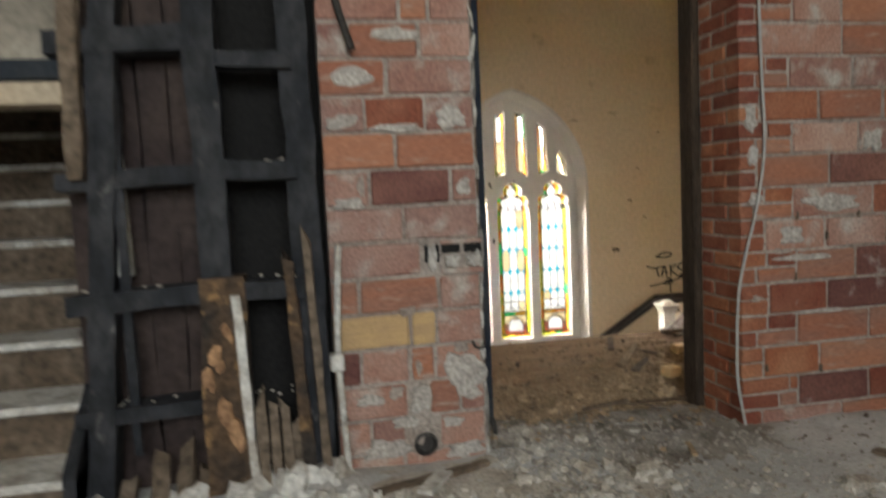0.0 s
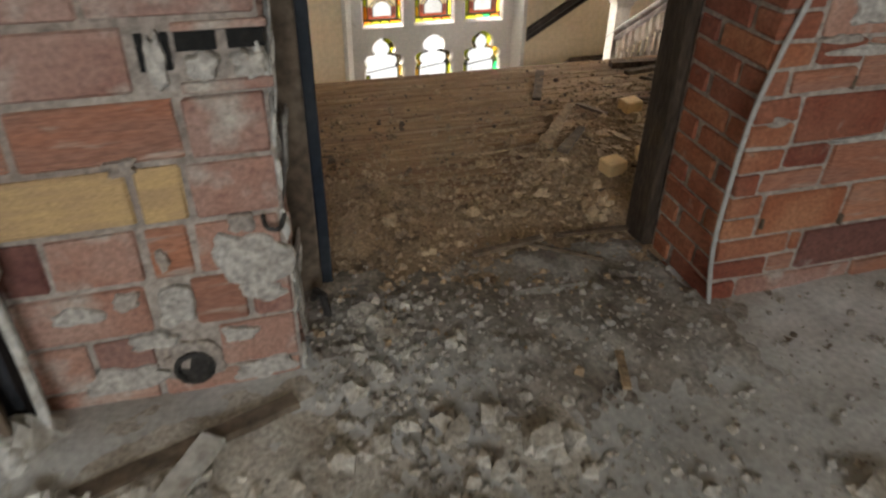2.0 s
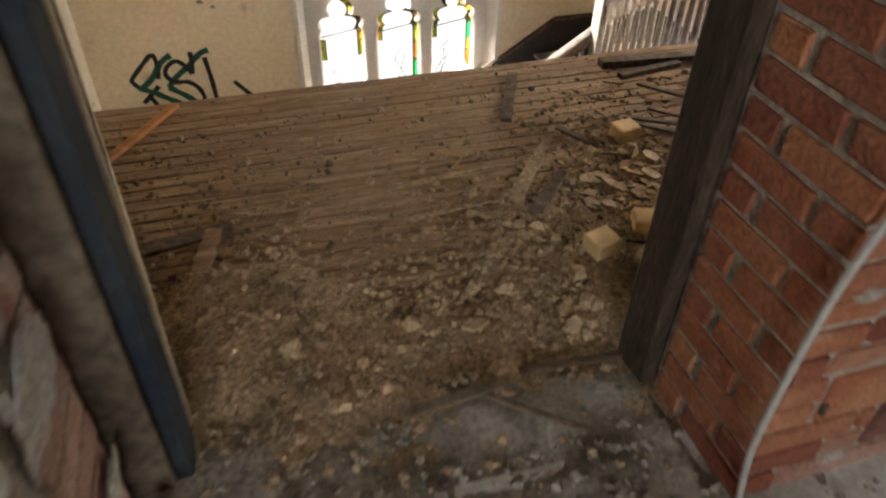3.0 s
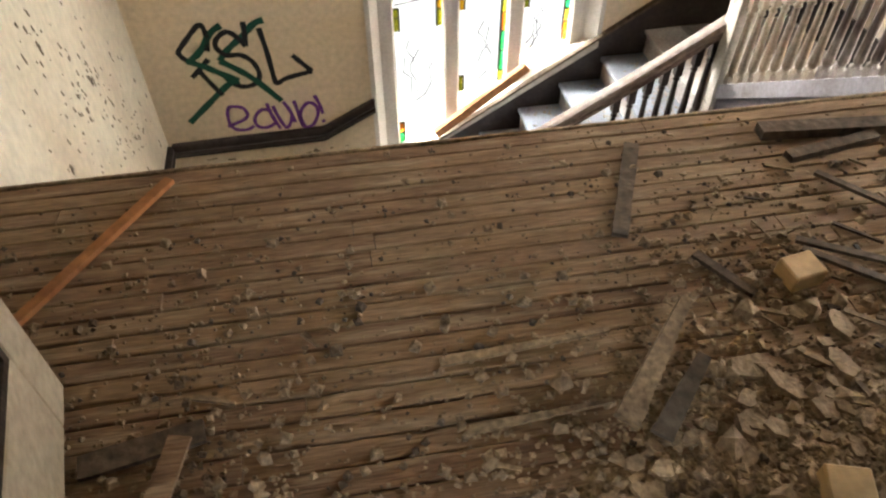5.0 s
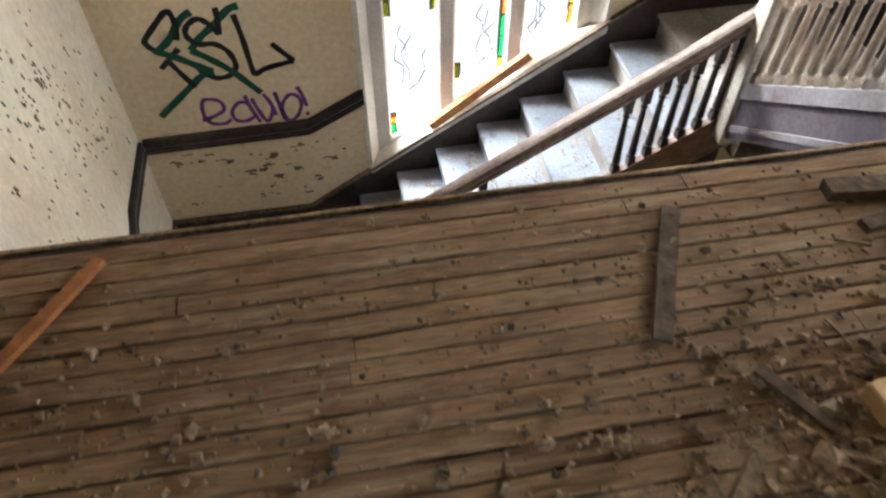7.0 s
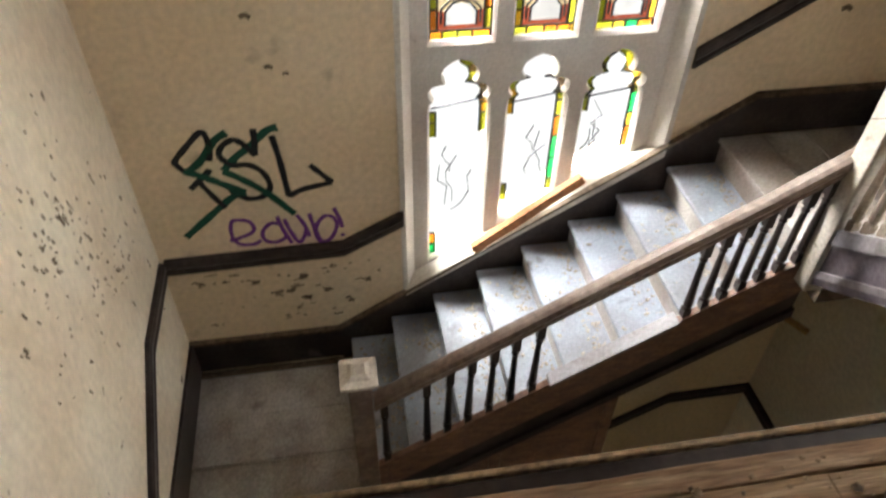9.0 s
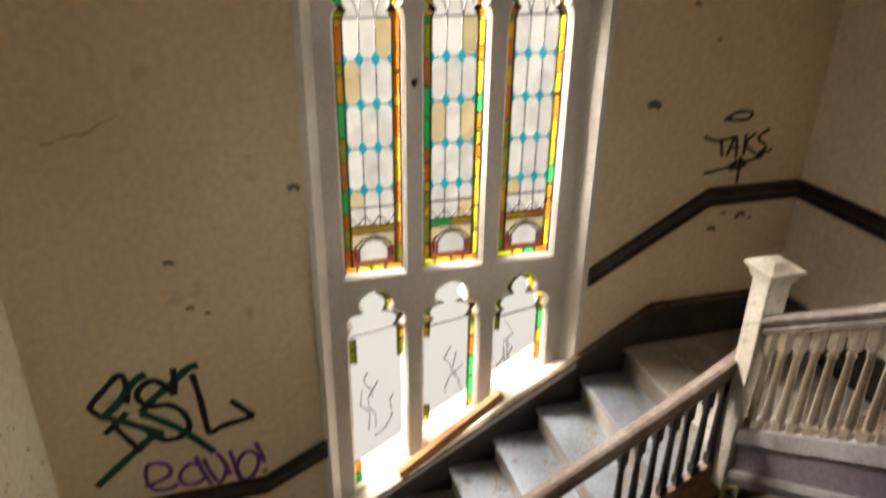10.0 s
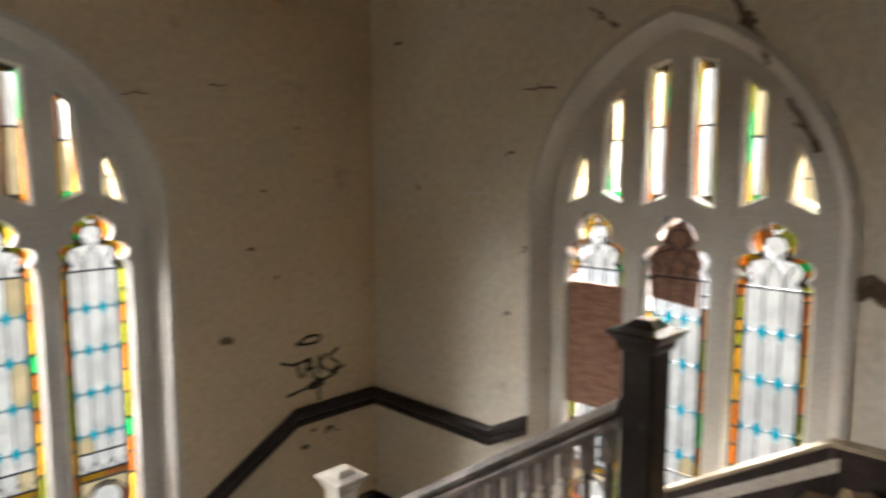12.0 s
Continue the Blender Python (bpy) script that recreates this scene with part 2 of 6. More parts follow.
LATH_WOOD = material("brown_lath_wood", (0.13, 0.092, 0.06), 0.9, second=(0.08, 0.056, 0.037), mix_scale=6, third=(0.2, 0.15, 0.1), third_scale=9, third_at=(0.6, 0.75), grain=(40, 0.5), bump=0.5)
# white baluster paint darkened to hold the shade on the upper flight
BALUSTER_SHADED = material("dull_baluster_paint", (0.25, 0.2, 0.15), 0.6, second=(0.19, 0.155, 0.125), mix_scale=6, grain=(50, 0.25), bump=0.2)
BROWN_BOARD = material("dark_brown_board", (0.03, 0.019, 0.017), 0.8, second=(0.05, 0.034, 0.028), mix_scale=4, grain=(30, 0.4), bump=0.3)
ROTTEN = material("rotten_wood", (0.09, 0.055, 0.03), 0.9, second=(0.03, 0.024, 0.02), mix_scale=9, third=(0.3, 0.18, 0.08), third_scale=11, third_at=(0.6, 0.72),
                  grain=(40, 0.5), bump=0.8)
FLAKED_WHITE = material("flaked_white", (0.55, 0.54, 0.5), 0.8, second=(0.3, 0.27, 0.23), mix_scale=10, grain=(50, 0.3), bump=0.5)
PLYWOOD = material("weathered_plywood", (0.34, 0.19, 0.13), 0.8, second=(0.23, 0.12, 0.08), mix_scale=5, grain=(30, 0.4), bump=0.3, stretch=(2, 2, 9))
LEAD = material("lead_came", (0.04, 0.04, 0.045), 0.5, 0.6, grain=(60, 0.3), bump=0.1)
CABLE = material("grey_cable", (0.33, 0.32, 0.3), 0.6, grain=(60, 0.2), bump=0.1)
IRON = material("dark_iron", (0.06, 0.055, 0.05), 0.6, 0.7, grain=(60, 0.4), bump=0.3)
# near-black colour standing in for the dark inside hollows
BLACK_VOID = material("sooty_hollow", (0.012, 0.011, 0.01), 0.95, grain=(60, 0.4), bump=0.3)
SPRAY_BLACK = material("black_spray", (0.012, 0.012, 0.014), 0.7, grain=(80, 0.3), bump=0.05)
SPRAY_GREEN = material("green_spray", (0.008, 0.07, 0.045), 0.7, grain=(80, 0.3), bump=0.05)
SPRAY_PURPLE = material("purple_spray", (0.16, 0.045, 0.24), 0.7, grain=(80, 0.3), bump=0.05)
FOAM = material("yellow_foam", (0.6, 0.42, 0.06), 0.9, second=(0.4, 0.3, 0.1), mix_scale=15, grain=(50, 0.3), bump=0.4)
G_CLEAR = glass("clear_glass", (0.98, 0.97, 0.95))
G_CREAM = glass("cream_glass", (0.92, 0.83, 0.64))
G_ORANGE = glass("orange_glass", (0.55, 0.3, 0.075))
G_AMBER = glass("amber_glass", (0.62, 0.46, 0.12))
G_GREEN = glass("green_glass", (0.1, 0.52, 0.24))
G_OLIVE = glass("olive_glass", (0.42, 0.42, 0.1))
G_PINK = glass("pink_glass", (0.72, 0.36, 0.26))
G_CYAN = glass("cyan_glass", (0.08, 0.68, 0.78))
G_DARK = glass("dark_glass", (0.13, 0.1, 0.06))
BORDER = [G_ORANGE, G_AMBER, G_GREEN, G_OLIVE, G_ORANGE, G_AMBER, G_OLIVE, G_ORANGE]


# ---- mesh helpers ----
def add_box(bm, x0, x1, y0, y1, z0, z1, bevel=0.0, m=None):
    made = bmesh.ops.create_cube(bm, size=1.0, matrix=Matrix.LocRotScale(((x0 + x1) / 2, (y0 + y1) / 2, (z0 + z1) / 2), None, (x1 - x0, y1 - y0, z1 - z0)))
    verts = made["verts"]
    if bevel:
        edges = list({e for v in verts for e in v.link_edges})
        out = bmesh.ops.bevel(bm, geom=edges, offset=bevel, segments=1, affect="EDGES", profile=0.5)
        verts = list({v for f in out["faces"] for v in f.verts} | {v for v in verts if v.is_valid})
    if m:
        bmesh.ops.transform(bm, matrix=m, verts=verts)
    return verts


def box(x0, x1, y0, y1, z0, z1, bevel=0.0, m=None):
    bm = bmesh.new()
    add_box(bm, x0, x1, y0, y1, z0, z1, bevel, m)
    return bm


def to_mesh(name, bm, mat, smooth=False):
    mesh = bpy.data.meshes.new(name)
    bmesh.ops.recalc_face_normals(bm, faces=bm.faces)
    bm.to_mesh(mesh)
    bm.free()
    mesh.materials.append(mat)
    if smooth:
        mesh.shade_smooth()
    return mesh


def part(name, bm, mat, parent, label="", smooth=False):
    ob = new(name, to_mesh(name, bm, mat, smooth))
    ob.parent = parent
    ob.matrix_parent_inverse = parent.matrix_basis.inverted()
    if label:
        ob["label"] = label
    return ob


def thing(name, at, label, category, group="", kind=""):
    ob = new(name)
    ob.empty_display_size = 0.1
    ob.location = at
    return tagged(ob, label, category, group, kind)


def solid(name, bm, mat, label, category, group="", kind="", smooth=False):
    return tagged(new(name, to_mesh(name, bm, mat, smooth)), label, category, group, kind)


def piece(mesh, m, parent):
    """One more object on a shared mesh."""
    ob = new(mesh.name.split(".")[0], mesh)
    ob.parent = parent
    ob.matrix_parent_inverse = parent.matrix_basis.inverted()
    ob.matrix_basis = m
    return ob


def fill(bm, outer, holes, put):
    """A flat face of outline outer with holes, laid by put(u, v). Returns the loops of vertices."""
    loops, edges = [], []
    for line in (outer, *holes):
        vs = [bm.verts.new(put(u, v)) for u, v in line]
        loops.append(vs)
        edges += [bm.edges.new((vs[i], vs[(i + 1) % len(vs)])) for i in range(len(vs))]
    bmesh.ops.triangle_fill(bm, use_beauty=True, use_dissolve=False, edges=edges)
    return loops


def strip(bm, a, b):
    for i in range(len(a)):
        j = (i + 1) % len(a)
        bm.faces.new((a[i], a[j], b[j], b[i]))


def lathe(bm, profile, seg=10, m=None):
    """A turned shape: profile rows of (radius, z)."""
    rings = []
    for r, z in profile:
        rings.append([bm.verts.new((r * math.cos(2 * math.pi * k / seg), r * math.sin(2 * math.pi * k / seg), z)) for k in range(seg)])
    for a, b in zip(rings, rings[1:]):
        strip(bm, a, b)
    bm.faces.new(rings[0]), bm.faces.new(rings[-1])
    if m:
        bmesh.ops.transform(bm, matrix=m, verts=[v for ring in rings for v in ring])


def sweep(bm, profile, line, up=(0, 0, 1)):
    """Carries a closed profile of (side, height) along a line of points, with mitred bends."""
    pts = [Vector(p) for p in line]
    rings = []
    for i, p in enumerate(pts):
        d0 = (pts[i] - pts[i - 1]).normalized() if i else (pts[1] - pts[0]).normalized()
        d1 = (pts[i + 1] - pts[i]).normalized() if i < len(pts) - 1 else d0
        d = (d0 + d1).normalized()
        side = d0.cross(Vector(up)).normalized() if abs(d0.dot(Vector(up))) < 0.99 else Vector((1, 0, 0))
        side1 = d1.cross(Vector(up)).normalized() if abs(d1.dot(Vector(up))) < 0.99 else side
        mean = (side + side1).normalized()
        mean = mean / max(0.4, mean.dot(side))
        rings.append([bm.verts.new(p + mean * s + Vector(up) * h) for s, h in profile])
    for a, b in zip(rings, rings[1:]):
        strip(bm, a, b)
    bm.faces.new(rings[0]), bm.faces.new(rings[-1])


def tube(bm, line, r, seg=6):
    pts = [Vector(p) for p in line]
    rings = []
    for i, p in enumerate(pts):
        d = (pts[min(i + 1, len(pts) - 1)] - pts[max(i - 1, 0)]).normalized()
        a = d.orthogonal().normalized() if abs(d.z) > 0.9 else d.cross(Vector((0, 0, 1))).normalized()
        b = d.cross(a)
        rings.append([bm.verts.new(p + r * (a * math.cos(2 * math.pi * k / seg) + b * math.sin(2 * math.pi * k / seg))) for k in range(seg)])
    for a, b in zip(rings, rings[1:]):
        strip(bm, a, b)
    bm.faces.new(rings[0]), bm.faces.new(rings[-1])


def curve_points(points, steps=6):
    """A smooth line through points."""
    pts = [Vector(p) for p in points]
    out = []
    for i in range(len(pts) - 1):
        p0, p1, p2, p3 = pts[max(i - 1, 0)], pts[i], pts[i + 1], pts[min(i + 2, len(pts) - 1)]
        for k in range(steps):
            t = k / steps
            out.append(0.5 * (2 * p1 + (p2 - p0) * t + (2 * p0 - 5 * p1 + 4 * p2 - p3) * t * t + (3 * p1 - p0 - 3 * p2 + p3) * t ** 3))
    out.append(pts[-1])
    return out


def add_stone(bm, x, y, z, sx, sy, sz, rng, spin=None, cuts=1):
    """A broken lump: a crude ball with jittered corners, flattened to its size."""
    made = bmesh.ops.create_icosphere(bm, subdivisions=cuts, radius=0.5)
    for v in made["verts"]:
        v.co *= rng.uniform(0.72, 1.12)
    m = pose(x, y, z, rng.uniform(-14, 14), rng.uniform(-14, 14), rng.uniform(0, 360) if spin is None else spin) @ Matrix.Diagonal((sx, sy, sz, 1))
    bmesh.ops.transform(bm, matrix=m, verts=made["verts"])


def add_slab(bm, x, y, z, sx, sy, sz, spin, rng, tilt=0.0, sides=6):
    """A flat broken chip with an uneven outline."""
    base = [(sx / 2 * math.cos(2 * math.pi * (k + rng.uniform(-0.3, 0.3)) / sides) * rng.uniform(0.6, 1.15),
             sy / 2 * math.sin(2 * math.pi * (k + rng.uniform(-0.3, 0.3)) / sides) * rng.uniform(0.6, 1.15)) for k in range(sides)]
    m = pose(x, y, z, tilt, rng.uniform(-tilt, tilt) if tilt else 0, spin)
    low = [bm.verts.new(m @ Vector((u, v, 0))) for u, v in base]
    high = [bm.verts.new(m @ Vector((u * 0.95, v * 0.95, sz))) for u, v in base]
    strip(bm, low, high)
    bm.faces.new(low), bm.faces.new(high)


# ---- the shell ----
NORTH, EAST, WEST, EDGE = 7.92, 5.154, 0.576, 5.2
TOP, DEEP, CEIL = 3.7, -5.2, 2.95
W_HALF, W_SPRING, W_C = 0.815, 1.035, 0.262


def arch(half, spring, c, left, right, n=14):
    """The outline of a pointed arch from its lower left corner, clockwise seen from inside; left, right: the sill's heights."""
    r, line = half + c, [(-half, left)]
    top = math.atan2(math.sqrt(r * r - c * c), c)
    line += [(c - r * math.cos(top * k / n), spring + r * math.sin(top * k / n)) for k in range(n + 1)]
    line += [(-u, v) for u, v in reversed(line[1:-1])]
    return line + [(half, right)]


def put_north(u, v, w=0.0):
    return Vector((2.885 + u, NORTH + w, v))


def put_east(u, v, w=0.0):
    return Vector((EAST + w, 5.735 - u, v))


def window_wall(name, put, u0, u1, left, right, label, mat):
    bm = bmesh.new()
    hole = arch(W_HALF, W_SPRING, W_C, left, right)
    rect = [(u0, DEEP), (u0, TOP), (u1, TOP), (u1, DEEP)]
    front = fill(bm, rect, [hole], lambda u, v: put(u, v, 0))
    back = fill(bm, rect, [hole], lambda u, v: put(u, v, 0.4))
    strip(bm, front[0], back[0]), strip(bm, front[1], back[1])
    return solid(name, bm, mat, label, "wall", kind="structure")


wall_north = window_wall("wall_north", put_north, 0.276 - 2.885, 5.554 - 2.885, -2.36, -1.37, "stained cream plaster stairwell wall with pointed window opening", PLASTER)
wall_east = window_wall("wall_east", put_east, 5.735 - NORTH, 5.735 - 3.4, -0.86, 0.12, "stained pale grey plaster wall beside the upper flight", PLASTER_PALE)
solid("wall_west", box(0.276, WEST, 3.55, NORTH, DEEP, TOP), PLASTER_OLD, "cream plaster wall spotted with dark mould", "wall", kind="structure")
solid("ceiling_stairwell", box(0.276, 5.554, 3.255, NORTH + 0.4, TOP, TOP + 0.15), PLASTER, "cream plaster stairwell ceiling", "ceiling", kind="structure")
solid("floor_lower", box(0.276, 5.154, 3.0, NORTH, DEEP - 0.1, DEEP), LANDING_PAINT, "dark worn floor at the foot of the stairwell", "floor", kind="structure")
solid("wall_lower", box(0.576, 5.154, 3.0, 3.3, DEEP, -0.3), PLASTER, "brownish plaster wall below the upper floor", "wall", kind="structure")
# the room in which the walk begins
room_wall = lambda name, *b: solid(name, box(*b), PLASTER_OLD, "dirty cream plaster room wall", "wall", kind="structure")
room_wall("wall_room_east", 5.154, 5.454, -1.9, 3.4, -0.3, CEIL)
room_wall("wall_room_west", -1.75, -1.45, -1.9, 6.2, -0.3, CEIL + 1.5)
bm = bmesh.new()
back = fill(bm, [(-1.75, -0.3), (-1.75, CEIL), (5.454, CEIL), (5.454, -0.3)], [[(-0.6, 1.3), (-0.6, 2.7), (1.8, 2.7), (1.8, 1.3)]], lambda u, v: Vector((u, -1.6, v)))
front = fill(bm, [(-1.75, -0.3), (-1.75, CEIL), (5.454, CEIL), (5.454, -0.3)], [[(-0.6, 1.3), (-0.6, 2.7), (1.8, 2.7), (1.8, 1.3)]], lambda u, v: Vector((u, -1.9, v)))
strip(bm, back[0], front[0]), strip(bm, back[1], front[1])
solid("wall_room_south", bm, PLASTER_OLD, "dirty cream plaster wall with a window opening", "wall", kind="structure")
solid("wall_above_partition", box(0.276, EAST, 3.402, 3.55, CEIL + 0.002, TOP), PLASTER, "cream plaster wall above the brick partition", "wall", kind="structure")
solid("ceiling_room", box(-1.75, 5.454, -1.9, 3.4, CEIL, CEIL + 0.15), PLASTER_OLD, "dirty plaster room ceiling", "ceiling", kind="structure")
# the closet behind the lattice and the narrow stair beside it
# the closet's unlit depth is given as a near-black back wall
solid("wall_closet_back", box(-0.088, 0.733, 3.42, 3.548, -0.3, CEIL), BLACK_VOID, "near-black back of the closet, its shade painted in", "wall", kind="structure")
room_wall("wall_closet_rear", -0.13, 0.276, 3.95, 4.1, -0.3, CEIL)
solid("wall_closet_side", box(-0.13, -0.09, 3.36, 3.95, -0.3, CEIL), BROWN_BOARD, "dark brown boarded closet side", "wall", kind="structure")
room_wall("wall_stair_back", -1.45, -0.13, 6.0, 6.2, -0.3, CEIL + 1.5)
room_wall("wall_stair_side", -0.13, -0.09, 4.1, 6.2, -0.3, CEIL + 1.5)
solid("ceiling_stair", box(-1.75, 0.276, 3.4, 6.2, CEIL + 1.5, CEIL + 1.6), PLASTER_OLD, "dirty plaster ceiling over the narrow stair", "ceiling", kind="structure")
solid("wall_over_stair", box(-1.45, -0.05, 3.255, 3.4, 1.51, CEIL + 1.5), DARK_PLASTER, "dark mottled plaster wall above the stair opening", "wall", kind="structure")
solid("trim_stair_beam", box(-1.45, -0.05, 3.2, 3.4, 1.445, 1.508, 0.004), BLUE_PAINT, "dark painted beam over the stair opening", "beam", kind="structure")
solid("trim_stair_board", box(-1.45, -0.05, 3.23, 3.38, 1.37, 1.443, 0.004), DOOR_PAINT, "dusty cream board under the beam", "trim", kind="structure")

# the dusty floor of the room: one uneven sheet
rng = random.Random(3)


def ground(x0, x1, y0, y1, step, height):
    bm = bmesh.new()
    nx, ny = int((x1 - x0) / step) + 1, int((y1 - y0) / step) + 1
    rows = [[bm.verts.new((x0 + i * step, y0 + j * step, height(x0 + i * step, y0 + j * step))) for i in range(nx)] for j in range(ny)]
    for j in range(ny - 1):
        for i in range(nx - 1):
            bm.faces.new((rows[j][i], rows[j][i + 1], rows[j + 1][i + 1], rows[j + 1][i]))
    return bm


def room_height(x, y):
    h = 0.018 + 0.014 * noise.noise((x * 1.6, y * 1.6, 0)) + 0.008 * noise.noise((x * 7, y * 7, 3)) + 0.004 * noise.noise((x * 25, y * 25, 5))
    h += 0.06 * max(0.0, 1 - math.hypot((x - 0.65) / 0.5, (y - 3.12) / 0.22)) + 0.03 * max(0.0, 1 - math.hypot((x - 1.55) / 0.5, (y - 3.2) / 0.5))
    return h


def dirt_height(x, y):
    cover = 0.03 * noise.noise((x * 1.8, y * 1.8, 9)) + 0.02 * noise.noise((x * 6, y * 6, 4)) + 0.006 * noise.noise((x * 24, y * 24, 4))
    cover += 0.07 * max(0.0, 1 - math.hypot((x - 1.48) / 0.4, (y - 4.2) / 0.5))
    if y < 3.85:
        cover = max(cover, -0.012 - 0.08 * max(0.0, y - 3.6))
    return 0.022 + cover - 0.22 * max(0.0, y - 3.85 - 0.45 * max(0.0, x - 2.05))


def soil_height(x, y):
    h = 0.01 + 0.02 * noise.noise((x * 4, y * 4, 21)) + 0.014 * noise.noise((x * 13, y * 13, 22)) + 0.006 * noise.noise((x * 35, y * 35, 22))
    spread = math.hypot((x - 2.0) / 0.7, (y - 3.35) / 0.5)
    if x > 2.36 and y > 3.3:
        return -0.2
    if y > 3.36:
        t = min(1.0, (y - 3.36) / 0.13)
        h = max(h, 0.004)
        return (room_height(x, y) + h) * (1 - t) + (dirt_height(x, y) + h * 0.8 - 0.004 - 0.12 * max(0.0, y - 3.55)) * t
    return room_height(x, y) + max(h, 0.004 if y > 3.26 else -1.0) - 0.035 * max(0.0, spread - 0.45) * (0.0 if y > 3.26 else 1.0)


solid("floor_room", ground(-1.46, 5.16, -1.62, 3.42, 0.04, room_height), DUST, "grey dusty floor strewn with plaster crumbs", "floor", kind="structure", smooth=True)
solid("floor_room_slab", box(-1.75, 5.154, -1.9, 3.55, -0.3, -0.03), DUST, "floor slab under the dust", "floor", kind="structure")
tagged(solid("dirt_layer", ground(1.31, 4.6, 3.46, 5.0, 0.03, dirt_height), DIRT, "brown dirt drifted over the plank floor", "dirt", smooth=True), kind="stuff")

tagged(solid("doorway_soil", ground(1.31, 3.1, 2.5, 3.8, 0.02, soil_height), SOIL, "trodden brown soil and grit in the doorway", "soil", smooth=True), kind="stuff")

floor = thing("floor", (2.4, 4.4, 0), "worn narrow-plank wooden floor, dirty and splintered", "floor", kind="structure")
part("subfloor", box(WEST, EAST, 3.42, 5.05, -0.3, -0.024), GREY_WOOD, floor)
part("edge_joist", box(WEST, 3.9, 5.05, EDGE - 0.006, -0.3, -0.024), GREY_WOOD, floor)
part("fascia", box(WEST, 3.89, EDGE - 0.002, EDGE + 0.05, -0.32, -0.045, 0.004), DARK_WOOD, floor, "dark stained board along the floor's open edge")
part("fascia_lip", box(WEST, 3.89, EDGE + 0.052, EDGE + 0.066, -0.3, -0.038, 0.003), OLD_WOOD, floor, "pale raw lip of the edge board")

# ---- the brick partition ----
FACE, BACK, OPEN0, OPEN1, COURSE = 3.255, 3.55, 1.295, 2.37, 0.1305
bm = bmesh.new()
add_box(bm, 0.735, OPEN0 - 0.008, FACE + 0.009, BACK, -0.1, CEIL)
add_box(bm, OPEN1 + 0.008, EAST, FACE + 0.009, BACK, -0.1, CEIL)
add_box(bm, OPEN0 - 0.008, OPEN1 + 0.008, FACE + 0.009, BACK, 2.2, CEIL)
add_box(bm, 0.276, EAST, FACE + 0.1, BACK, CEIL, TOP)
partition = solid("wall_partition", bm, MORTAR, "broken clay block and brick partition with a doorway", "wall", kind="structure")

# ---- windows ----
HEAD = [(0.0, 0.0), (0.045, -0.016), (0.085, -0.05), (0.1, -0.088), (0.094, -0.118), (0.078, -0.142), (0.108, -0.146), (0.146, -0.158), (0.168, -0.19),
        (0.163, -0.222), (0.143, -0.248), (0.16, -0.262), (0.17, -0.3)]


def light_outline(cu, apex, low_left, low_right, grow=0.0):
    right = [(cu + u * (1 + grow / 0.17), apex + v + grow * (0.45 if v > -0.01 else 0.3 if v > -0.1 else 0)) for u, v in HEAD]
    left = [(2 * cu - u, v) for u, v in right[1:]]
    return [(cu - 0.17 - grow, low_left - grow)] + left[::-1] + right + [(cu + 0.17 + grow, low_right - grow)]


def grown(poly, g):
    cu, cv = sum(u for u, v in poly) / len(poly), sum(v for u, v in poly) / len(poly)
    return [(u + math.copysign(g, u - cu), v + math.copysign(g, v - cv)) for u, v in poly]


DAGGERS = []
for side in (-1, 1):
    DAGGERS += [[(side * 0.625, 1.161), (side * 0.6, 1.3), (side * 0.558, 1.44), (side * 0.528, 1.36), (side * 0.522, 1.215)],
                [(side * 0.412, 1.227), (side * 0.39, 1.674), (side * 0.312, 1.74), (side * 0.312, 1.175)],
                [(side * 0.178, 1.165), (side * 0.165, 1.828), (side * 0.066, 1.858), (side * 0.07, 1.217)]]
PITCH, UP_LOW, UP_APEX, LOW_APEX = 0.458, -0.6, 1.102, -0.705


def flat_pane(poly, put, w, mat, parent):
    bm = bmesh.new()
    a = [bm.verts.new(put(u, v, w)) for u, v in poly]
    b = [bm.verts.new(put(u, v, w + 0.003)) for u, v in poly]
    bm.faces.new(a), bm.faces.new(b), strip(bm, a, b)
    ob = part("pane", bm, mat, parent)
    ob.visible_shadow = False
    return ob


def bar(bm, put, a, b, w, r=0.0055):
    (u0, v0), (u1, v1) = a, b
    length = math.hypot(u1 - u0, v1 - v0)
    if length < 1e-4:
        return
    nu, nv = -(v1 - v0) / length * r, (u1 - u0) / length * r
    ring0 = [bm.verts.new(put(u0 + s * nu, v0 + s * nv, w + d)) for s, d in ((1, -0.004), (-1, -0.004), (-1, 0.006), (1, 0.006))]
    ring1 = [bm.verts.new(put(u1 + s * nu, v1 + s * nv, w + d)) for s, d in ((1, -0.004), (-1, -0.004), (-1, 0.006), (1, 0.006))]
    strip(bm, ring0, ring1), bm.faces.new(ring0), bm.faces.new(ring1)


def head_width(dv):
    """Half the light's width dv below its apex."""
    for (u0, v0), (u1, v1) in zip(HEAD, HEAD[1:]):
        if v1 <= -dv <= v0:
            return u0 + (u1 - u0) * (v0 + dv) / max(v0 - v1, 1e-6)
    return 0.17


